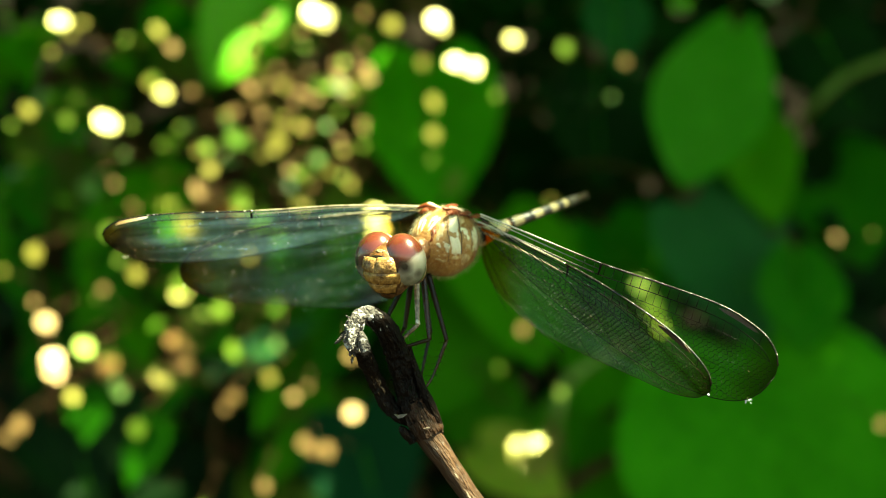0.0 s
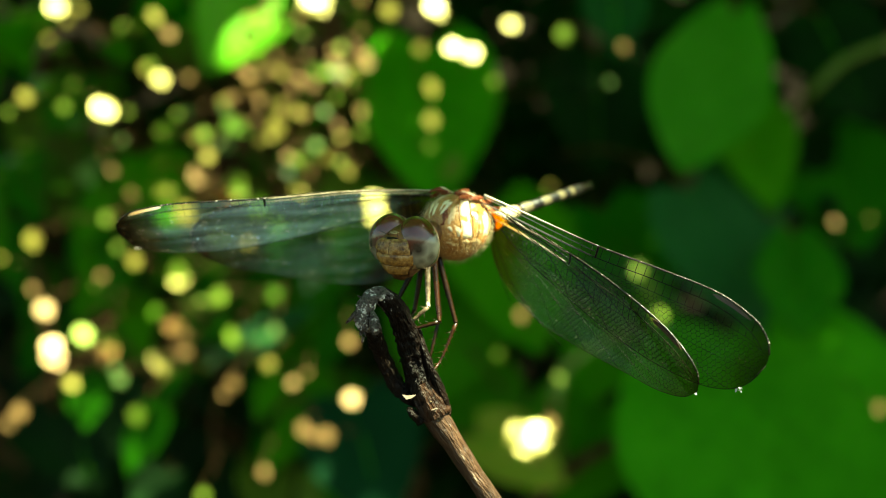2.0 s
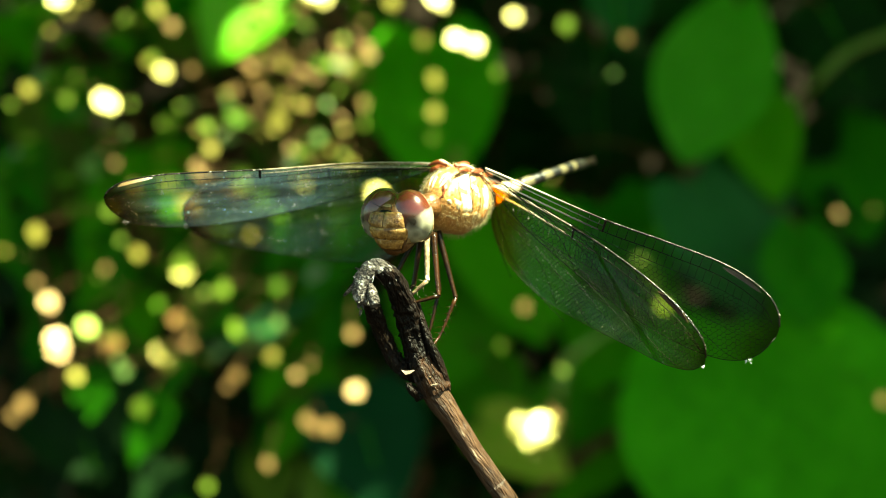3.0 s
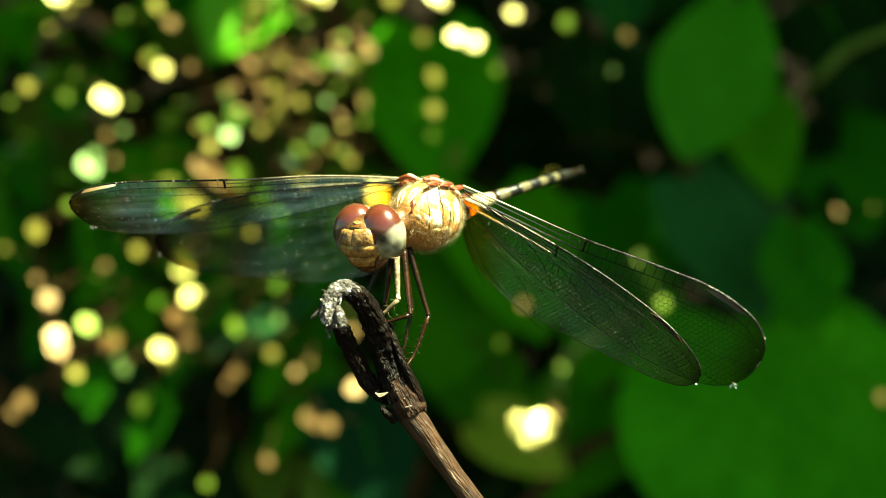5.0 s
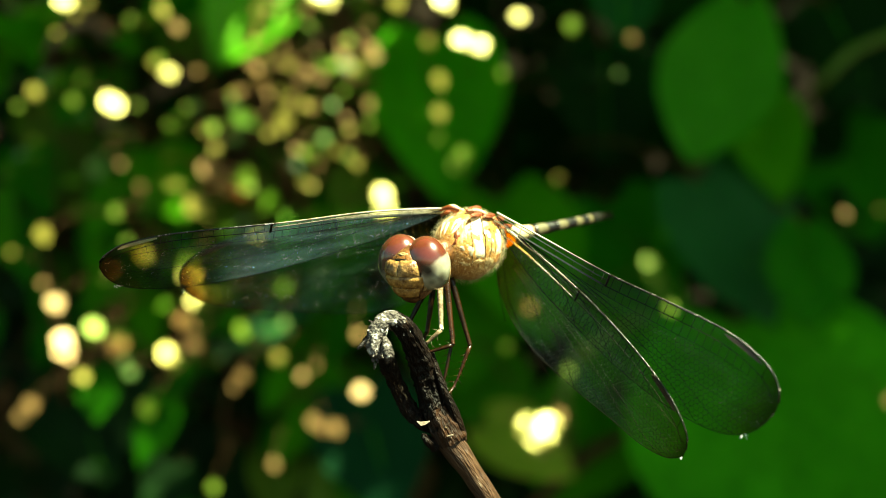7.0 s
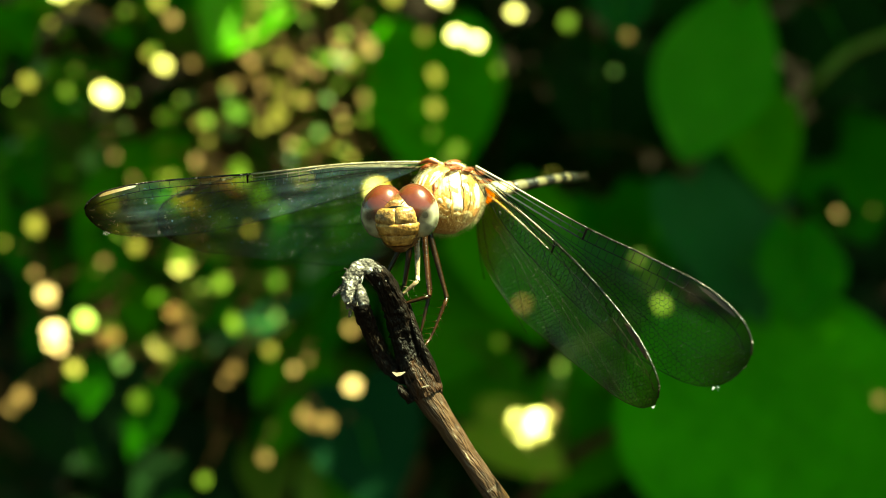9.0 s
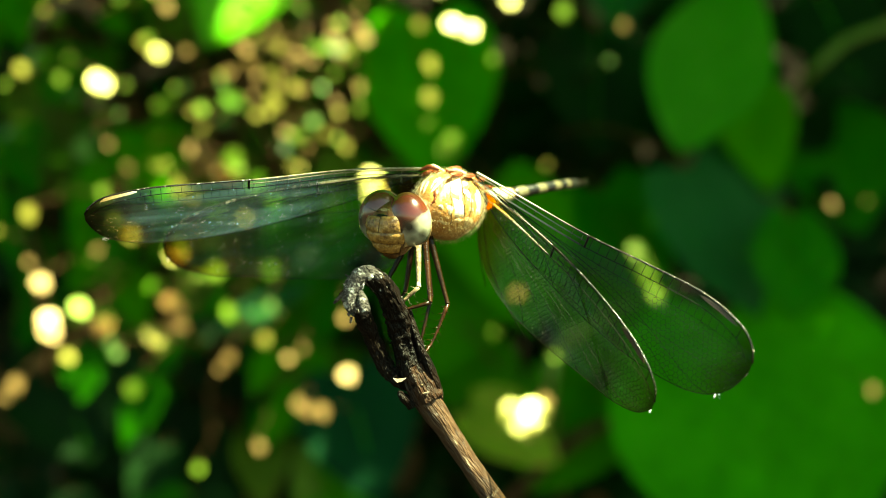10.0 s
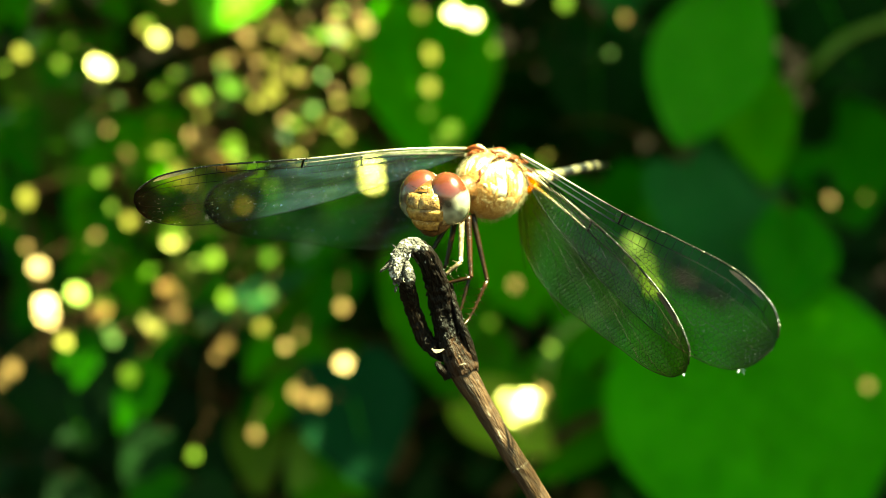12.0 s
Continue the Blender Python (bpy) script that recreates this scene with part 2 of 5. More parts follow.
# own black bands; the pale parts are darkened to put in shade
SEGMENT = axis_ramp("banded_abdomen", (0, 1, 0), ((0.0, (0.006, 0.005, 0.004)), (0.0003, (0.02, 0.015, 0.009)), (0.0005, (0.15, 0.13, 0.072)), (0.0014, (0.13, 0.11, 0.055)), (0.0017, (0.008, 0.006, 0.004)), (0.0026, (0.003, 0.002, 0.002))), 0.4, 700, 0.0010, 0.3)
SEGMENT_TAIL = axis_ramp("dark_abdomen", (0, 1, 0), ((0.0, (0.004, 0.003, 0.003)), (0.0007, (0.006, 0.005, 0.004)), (0.0009, (0.10, 0.09, 0.055)), (0.0012, (0.006, 0.005, 0.004)), (0.0026, (0.003, 0.002, 0.002))), 0.4, 700, 0.0008, 0.3)
SEGMENT_FRONT = axis_ramp("pale_abdomen", (0, 1, 0), ((0.0, (0.66, 0.52, 0.28)), (0.0018, (0.62, 0.52, 0.32)), (0.0022, (0.14, 0.055, 0.018)), (0.0026, (0.02, 0.012, 0.008))), 0.4, 700, 0.0006, 0.3)
CORE = mottled("amber_cuticle", (0.30, 0.11, 0.025), (0.58, 0.32, 0.10), 600, 0.4, 0.5, 5, dist=0.0002)
# lit copy of the wing spot: its sun flash is put into the colour
STIGMA_LIT = mottled("lit_wing_spot", (0.84, 0.79, 0.72), (0.92, 0.88, 0.82), 600, 0.15, 0.2, 4, dist=0.0001, through_light=0.7)
# the pale flecks also stand in for sunlit highlights on the node
NODE = mottled("brown_bark", (0.006, 0.0025, 0.0013), (0.060, 0.024, 0.010), 1300, 0.45, 1.0, 3.5, spec=0.3, dist=0.0008, c=(0.55, 0.42, 0.30), rare=0.72, common=0.62, along=(1.4, 0, -3.2), stretch=4)
# bark of the hook, with its sunlit white painted in
HOOK = mottled("sunlit_bark", (0.004, 0.003, 0.0026), (0.20, 0.17, 0.155), 1500, 0.6, 1.0, 3.0, spec=0.2, dist=0.0006, c=(0.92, 0.88, 0.84), rare=0.60, common=0.54, along=(0, -1, 0.4), stretch=2.0)
# here too the rare pale flecks are painted glints
NET = mottled("fine_black_vein", (0.001, 0.0008, 0.0006), (0.004, 0.003, 0.002), 900, 0.35, 0.3, 4, spec=0.15, dist=0.00004, c=(0.34, 0.30, 0.2), rare=0.73, common=0.62)
# vein colour with the sun's sheen painted in
SUNLIT_VEIN = mottled("sunlit_vein", (0.13, 0.10, 0.055), (0.38, 0.32, 0.21), 900, 0.3, 0.5, 4, spec=0.6, dist=0.00006)
# dark vein with bright flecks painted as sparkle
SPARK = mottled("glint_flecked_vein", (0.006, 0.004, 0.003), (0.05, 0.038, 0.022), 1100, 0.22, 0.8, 3, spec=0.9, dist=0.00008, c=(0.78, 0.72, 0.58), rare=0.62, common=0.56)
# pale at the root, where sunlight on the vein is painted in
SUNLIT_ROOT = axis_ramp("sunlit_root_vein", (1, 0, 0), ((0.0, (0.80, 0.72, 0.58)), (0.004, (0.64, 0.57, 0.46)), (0.008, (0.32, 0.27, 0.21)), (0.0105, (0.05, 0.04, 0.03)), (0.0125, (0.008, 0.005, 0.003))), 0.3, 800, 0.006, 0.3, spec=0.6)
AMBER = mottled("amber_membrane", (0.80, 0.27, 0.02), (0.92, 0.45, 0.05), 500, 0.3, 0.2, 5, through_light=0.55, dist=0.0001)
GOLD = mottled("golden_face_cuticle", (0.07, 0.026, 0.007), (0.38, 0.20, 0.055), 1200, 0.26, 0.7, 3, dist=0.00015, c=(0.58, 0.38, 0.15), rare=0.70, common=0.56)
# pale flecks of bark and stem also stand in for sunlit highlights
BARK = mottled("weathered_bark", (0.001, 0.0006, 0.0005), (0.009, 0.0035, 0.0015), 1300, 0.5, 1.0, 3.0, spec=0.18, dist=0.0008, c=(0.50, 0.34, 0.21), rare=0.70, common=0.62, along=(2.6, 3.2, -7.0), stretch=4)
STEM = mottled("dry_stem", (0.016, 0.0065, 0.003), (0.11, 0.055, 0.029), 1300, 0.42, 0.9, 3.5, spec=0.4, dist=0.0005, c=(0.60, 0.48, 0.36), rare=0.70, common=0.61, along=(8.1, 0.5, -11.7), stretch=5)
PEEL = mottled("pale_bark_peel", (0.08, 0.055, 0.04), (0.30, 0.23, 0.17), 900, 0.6, 0.5, 4, dist=0.0002)
LINT = mottled("white_lint", (0.75, 0.76, 0.78), (0.85, 0.86, 0.88), 900, 0.15, 0.2, 4, dist=0.0001)
GREEN = mottled("green_leaf", (0.026, 0.150, 0.006), (0.046, 0.225, 0.010), 30, 0.7, 0.3, 8, spec=0.06, through_light=0.35, dist=0.002)
LIGHT_GREEN = mottled("light_green_leaf", (0.064, 0.275, 0.008), (0.098, 0.35, 0.014), 30, 0.7, 0.3, 8, spec=0.06, through_light=0.4, dist=0.002)
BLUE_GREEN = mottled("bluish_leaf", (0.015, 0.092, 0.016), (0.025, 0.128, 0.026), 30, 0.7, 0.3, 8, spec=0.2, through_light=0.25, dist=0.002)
# bright leaf colours that also stand in for dim dapples of sun
FADED = mottled("faded_yellow_leaf", (0.30, 0.36, 0.03), (0.52, 0.52, 0.09), 70, 0.6, 0.3, 8, spec=0.2, through_light=0.35, dist=0.001)
FRESH = mottled("young_leaf", (0.14, 0.34, 0.02), (0.24, 0.46, 0.04), 70, 0.6, 0.3, 8, spec=0.2, through_light=0.4, dist=0.001)
TANNED = mottled("withered_leaf", (0.25, 0.13, 0.032), (0.43, 0.25, 0.085), 70, 0.6, 0.4, 8, spec=0.2, through_light=0.25, dist=0.001)
GREYED = mottled("grey_green_leaf", (0.20, 0.30, 0.14), (0.32, 0.42, 0.24), 70, 0.6, 0.3, 8, spec=0.2, through_light=0.3, dist=0.001)
SAGE = mottled("sage_leaf", (0.064, 0.28, 0.016), (0.10, 0.37, 0.028), 30, 0.6, 0.3, 8, spec=0.08, through_light=0.4, dist=0.002)
BROAD = mottled("broad_green_leaf", (0.050, 0.27, 0.007), (0.11, 0.50, 0.02), 14, 0.6, 0.3, 8, spec=0.06, through_light=0.4, dist=0.002)
SHINY = mottled("shiny_green_leaf", (0.11, 0.42, 0.016), (0.17, 0.52, 0.035), 30, 0.34, 0.1, 8, spec=0.7, through_light=0.35, tint=(0.95, 1.0, 0.5), dist=0.001)
# strongly translucent, so the unseen foliage overhead also gives green fill light
CANOPY = mottled("sunlit_leaf", (0.07, 0.30, 0.006), (0.11, 0.36, 0.012), 30, 0.6, 0.2, 8, spec=0.2, through_light=0.6, dist=0.002)
# shaded copy of the bluish leaf, the shade put into its colour
SHADE_LEAF = mottled("shaded_bluish_leaf", (0.006, 0.036, 0.012), (0.010, 0.050, 0.017), 30, 0.7, 0.3, 8, spec=0.04, through_light=0.2, dist=0.002)
DULL_LEAF = mottled("dull_bluish_leaf", (0.018, 0.085, 0.024), (0.03, 0.12, 0.034), 30, 0.6, 0.3, 8, spec=0.15, through_light=0.3, dist=0.002)
YELLOWED = mottled("yellowing_leaf", (0.20, 0.30, 0.02), (0.36, 0.38, 0.05), 60, 0.6, 0.3, 8, spec=0.2, through_light=0.35, dist=0.001)
# near-black green: the shade inside the hedge is put into the colour
DEEP_SHADE = mottled("hedge_leaf", (0.002, 0.014, 0.001), (0.008, 0.042, 0.002), 14, 0.7, 0.3, 8, spec=0.15, through_light=0.25, dist=0.002)
DRY = mottled("dry_leaf", (0.06, 0.028, 0.007), (0.16, 0.078, 0.020), 40, 0.6, 0.4, 8, through_light=0.2, dist=0.002)
OLIVE = mottled("olive_leaf", (0.09, 0.17, 0.012), (0.15, 0.24, 0.022), 40, 0.65, 0.3, 8, spec=0.2, through_light=0.35, dist=0.002)
TWIG = mottled("brown_twig", (0.05, 0.024, 0.009), (0.12, 0.06, 0.024), 60, 0.8, 0.6, 6, spec=0.2, dist=0.002)
PALE_STEM = mottled("pale_stem", (0.10, 0.17, 0.03), (0.16, 0.24, 0.05), 60, 0.6, 0.3, 6, spec=0.2, dist=0.001)
RUSTY = mottled("rusty_stem", (0.22, 0.07, 0.015), (0.32, 0.12, 0.03), 60, 0.7, 0.4, 6, spec=0.2, dist=0.001)
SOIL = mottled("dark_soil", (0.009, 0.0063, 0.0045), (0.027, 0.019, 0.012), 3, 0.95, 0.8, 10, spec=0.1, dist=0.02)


# ---- builders ----
def part(name, bm, material, parent=None, label="", at=None, smooth=True):
    """Links a bmesh as one mesh object, under a thing or a part; at: its pose there."""
    me = bpy.data.meshes.new(name)
    bm.to_mesh(me)
    bm.free()
    for p in me.polygons:
        p.use_smooth = smooth
    me.materials.append(material)
    ob = new(name, me)
    if parent:
        ob.parent = parent
    if at:
        ob.matrix_basis = at
    if label:
        ob["label"] = label
    return ob


MM = 0.001


def mm(x, y, z, rx=0, ry=0, rz=0):
    return pose(x * MM, y * MM, z * MM, rx, ry, rz)


def ball(radii, rough=0.0, seed=0.0, n=20, m=14):
    """An egg-shaped body in millimetres, slightly uneven."""
    bm = bmesh.new()
    bmesh.ops.create_uvsphere(bm, u_segments=n, v_segments=m, radius=1.0)
    for v in bm.verts:
        k = 1 + rough * noise.noise(v.co * 2.3 + Vector((seed, seed * 1.7, 3)))
        c = v.co
        v.co = Vector((c.x * radii[0], c.y * radii[1], c.z * radii[2])) * k * MM
    return bm


def spline(points, steps):
    """Catmull-Rom through points (any dimension)."""
    p = [np.array(q, float) for q in points]
    p = [2 * p[0] - p[1]] + p + [2 * p[-1] - p[-2]]
    out = []
    for i in range(1, len(p) - 2):
        for j in range(steps):
            t = j / steps
            a, b, c, d = p[i - 1], p[i], p[i + 1], p[i + 2]
            out.append(0.5 * (2 * b + (c - a) * t + (2 * a - 5 * b + 4 * c - d) * t * t + (3 * b - a - 3 * c + d) * t ** 3))
    out.append(p[-2])
    return out


def tube(points, steps=6, sides=10, rough=0.0, ridge=0.0, seed=0.0, scale=MM, bm=None, grain=1.0):
    """A tapered tube along points (x, y, z, radius); rough: lumps, ridge: lengthwise ribs, both as a share of the radius."""
    bm = bm or bmesh.new()
    path = spline(points, steps) if steps > 1 else [np.array(q, float) for q in points]
    rings, up, run = [], Vector((0.31, 0.9, 0.2)), 0.0
    for i, q in enumerate(path):
        a, b = path[max(0, i - 1)], path[min(len(path) - 1, i + 1)]
        d = Vector((b - a)[:3]).normalized()
        x = up.cross(d).normalized()
        y = d.cross(x)
        run += (Vector(q[:3]) - Vector(path[max(0, i - 1)][:3])).length
        ring = []
        for k in range(sides):
            th = 2 * math.pi * k / sides
            r = q[3]
            if rough or ridge:
                r *= 1 + rough * noise.noise(Vector((math.cos(th) * 1.5 + seed, math.sin(th) * 1.5, run * grain))) * 1.6 + ridge * noise.noise(Vector((math.cos(th) * 4, math.sin(th) * 4 + seed, run * 0.12 * grain)))
            ring.append(bm.verts.new((Vector(q[:3]) + x * math.cos(th) * r + y * math.sin(th) * r) * scale))
        rings.append(ring)
    for r0, r1 in zip(rings, rings[1:]):
        for k in range(sides):
            bm.faces.new((r0[k], r0[(k + 1) % sides], r1[(k + 1) % sides], r1[k]))
    bm.faces.new(list(reversed(rings[0])))
    bm.faces.new(rings[-1])
    return bm


def blade(length, width, cup=0.12, droop=0.15, heart=0.0, n=9, m=6, seed=0.0, bm=None, at=None, belly=0.0):
    """A leaf blade from its base at the origin along +y, face up (+z), curved across and along, in metres."""
    bm = bm or bmesh.new()
    at = at or Matrix()
    grid = []
    for i in range(n + 1):
        t = i / n
        w = math.sin(math.pi * min(1, t * 0.96 + 0.04) ** (belly or (0.62 if heart else 0.85))) ** 0.8 * width / 2 if i < n else 0.0004 * length
        row = []
        for j in range(m + 1):
            s = 2 * j / m - 1
            y = t * length - heart * length * max(0, 1 - t * 4) * abs(s) ** 1.2 * (1 - abs(s) * 0.3)
            z = cup * abs(s) ** 1.5 * w - droop * length * t * t + 0.05 * width * noise.noise(Vector((s * 1.5 + seed, t * 3, seed)))
            row.append(bm.verts.new(at @ Vector((s * w, y, z))))
        grid.append(row)
    for a, b in zip(grid, grid[1:]):
        for j in range(m):
            bm.faces.new((a[j], a[j + 1], b[j + 1], b[j]))
    return bm


def facing(place, normal, tip):
    """A pose at place with +z along normal and +y towards tip."""
    z = Vector(normal).normalized()
    y = Vector(tip) - z * z.dot(Vector(tip))
    y.normalize()
    m = Matrix((y.cross(z), y, z)).transposed().to_4x4()
    m.translation = place
    return m


# ---- ground and bank ----
def build_ground():
    bm = bmesh.new()
    vs = {}
    xs = [-60, -12, -4, -2] + [-1.5 + 0.1 * i for i in range(31)] + [2, 4, 12, 60]
    for x in xs:
        for y in xs:
            near = abs(x) < 1.6 and abs(y) < 1.6
            vs[x, y] = bm.verts.new((x, y, 0.02 * noise.noise(Vector((x * 4, y * 4, 0))) if near else 0))
    for x0, x1 in zip(xs, xs[1:]):
        for y0, y1 in zip(xs, xs[1:]):
            bm.faces.new((vs[x0, y0], vs[x1, y0], vs[x1, y1], vs[x0, y1]))
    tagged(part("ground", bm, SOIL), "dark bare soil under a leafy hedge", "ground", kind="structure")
    # bank added to block sky light between the hedge leaves
    bm = bmesh.new()
    nx, nz = 50, 24
    g = [[bm.verts.new((-3 + 6 * i / nx, 1.45 + 0.35 * k / nz + 0.08 * noise.noise(Vector((i * 0.5, k * 0.5, 7))), -0.05 + 2.3 * k / nz)) for i in range(nx + 1)] for k in range(nz + 1)]
    for a, b in zip(g, g[1:]):
        for i in range(nx):
            bm.faces.new((a[i], a[i + 1], b[i + 1], b[i]))
    back = [bm.verts.new((-3 + 6 * i / nx, 3.2, 2.0)) for i in range(nx + 1)]
    foot = [bm.verts.new((-3 + 6 * i / nx, 5.0, -0.05)) for i in range(nx + 1)]
    for i in range(nx):
        bm.faces.new((g[-1][i], g[-1][i + 1], back[i + 1], back[i]))
        bm.faces.new((back[i], back[i + 1], foot[i + 1], foot[i]))
    tagged(part("bank", bm, SOIL), "dark earth bank added behind the hedge to block the sky", "bank", kind="structure")


build_ground()


# ---- hedge ----
def spot(u, v, depth):
    """A place in the hedge: u to the right and v up, as slopes from the eye, at that depth."""
    return Vector((u * depth, depth, 0.6 + v * depth))


EYE = Vector((0, 0, 0.6))
LIT = []          # places to be sunlit: gaps are cut for them in the unseen foliage overhead


def big_leaf(u, v, depth, length, width, material, lean, label, nod=0.5, turn=0.0, belly=0.0):
    """A heart-shaped leaf centred there; lean: degrees by which its tip turns from straight down, nod: how far it faces up, turn: to a side."""
    c = spot(u, v, depth)
    thing = new("heart_leaf")
    d = Vector((math.sin(radians(lean)), 0, -math.cos(radians(lean))))
    m = facing(c, Vector((turn, -1, nod)), d)
    m.translation = c - m.to_3x3() @ Vector((0, length * 0.5, 0))
    thing.matrix_basis = m
    part("blade", blade(length, width, 0.18, 0.1, 0.18, 14, 10, u * 9 + v, belly=belly), material, thing)
    bm = tube([(0, 0, 0.0006, 0.0009), (0, length * 0.5, -0.0002 - 0.1 * length * 0.25, 0.0006), (0, length * 0.95, -0.1 * length * 0.9, 0.0003)], 4, 5, scale=1)
    part("midrib", bm, LIGHT_GREEN, thing)
    bm = tube([(0, 0.002, 0.0004, 0.0009), (0.004, -length * 0.2, -0.006, 0.001), (0.012, -length * 0.5, -0.03, 0.0012), (0.02, -length * 0.7, -0.07, 0.0013)], 4, 6, scale=1)
    part("petiole", bm, TWIG, thing)
    return tagged(thing, label, "leaf", "leaves of the hedge")


def lay(x, y):
    return (x - 784) / 1681.3, (441 - y) / 1681.3


for x, y, depth, ln, wd, mat, lean, nod, turn, label, *belly in (
        (1255, 150, 0.56, 0.104, 0.072, SAGE, -17, 0.35, -0.2, "broad light green leaf hanging in shade", 0.95),
        (1345, 265, 0.60, 0.075, 0.062, LIGHT_GREEN, 10, 0.4, 0.2, "green heart-shaped leaf behind another leaf"),
        (765, 215, 0.56, 0.100, 0.084, BROAD, 4, 0.2, 0.0, "bright green heart-shaped leaf with sun flecks"),
        (790, 590, 0.62, 0.095, 0.090, LIGHT_GREEN, -12, 0.5, 0.0, "green leaf in deep shade behind the dry stem"),
        (1375, 815, 0.56, 0.165, 0.180, BROAD, 14, 0.35, -0.1, "large flat green leaf low in the hedge", 0.72),
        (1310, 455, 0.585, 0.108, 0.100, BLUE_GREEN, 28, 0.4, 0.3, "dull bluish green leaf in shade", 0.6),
        (1495, 330, 0.72, 0.10, 0.095, GREEN, 12, 0.5, -0.2, "green leaf in the shaded hedge"),
        (1415, 495, 0.55, 0.064, 0.052, GREEN, -5, 0.5, 0.0, "rounded green leaf in shade", 0.85),
        (655, 810, 0.58, 0.080, 0.075, SHADE_LEAF, 15, 0.5, 0.0, "bluish leaf low in the hedge, darkened for shade"),
        (915, 480, 0.61, 0.105, 0.090, LIGHT_GREEN, 12, 0.5, 0.1, "green leaf hanging in the shade of the hedge"),
        (1120, 455, 0.65, 0.085, 0.085, GREEN, 20, 0.5, 0.1, "green leaf in the shaded hedge"),
        (1010, 800, 0.63, 0.090, 0.085, LIGHT_GREEN, -30, 0.5, 0.0, "green leaf low in the shaded hedge"),
        (860, 720, 0.64, 0.070, 0.065, LIGHT_GREEN, 20, 0.5, 0.0, "green leaf low in the shaded hedge"),
        (1075, 590, 0.64, 0.090, 0.085, LIGHT_GREEN, -18, 0.5, -0.1, "dark green leaf in the shaded hedge"),
        (585, 430, 0.62, 0.085, 0.075, GREEN, -14, 0.5, 0.0, "green leaf in the shade behind the perch"),
        (400, 440, 0.63, 0.080, 0.080, GREEN, 24, 0.5, 0.1, "green leaf in the shaded hedge"),
        (495, 568, 0.58, 0.060, 0.022, DULL_LEAF, 140, 0.9, 0.0, "narrow bluish green leaf lying on its side"),
        (925, 800, 0.575, 0.062, 0.050, YELLOWED, 50, 0.9, 0.0, "yellowing green leaf with a sun fleck"),
        (1500, 110, 0.60, 0.085, 0.060, DEEP_SHADE, 20, 0.4, -0.3, "green leaf coloured dark for deep shade"),
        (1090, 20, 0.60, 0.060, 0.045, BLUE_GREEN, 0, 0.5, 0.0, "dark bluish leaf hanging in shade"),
        (1060, 190, 0.66, 0.090, 0.080, DEEP_SHADE, 0, 0.3, 0.0, "green leaf coloured very dark for deep shade"),
        (140, 760, 0.62, 0.080, 0.085, DEEP_SHADE, 20, 0.5, 0.0, "green leaf low in the hedge, coloured dark for shade"),
        (230, 400, 0.64, 0.085, 0.080, DEEP_SHADE, -15, 0.5, 0.1, "dark green leaf in the shaded hedge")):
    big_leaf(*lay(x, y), depth, ln, wd, mat, lean, label, nod, turn, *belly)
sunny = big_leaf(*lay(425, 15), 0.57, 0.088, 0.058, SHINY, -26, "fresh green leaf half in the sun", 0.5, 0.43, 0.8)
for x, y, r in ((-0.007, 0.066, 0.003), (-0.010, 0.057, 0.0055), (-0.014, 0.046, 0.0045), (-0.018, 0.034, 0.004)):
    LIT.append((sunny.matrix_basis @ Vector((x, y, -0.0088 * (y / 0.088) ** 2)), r))


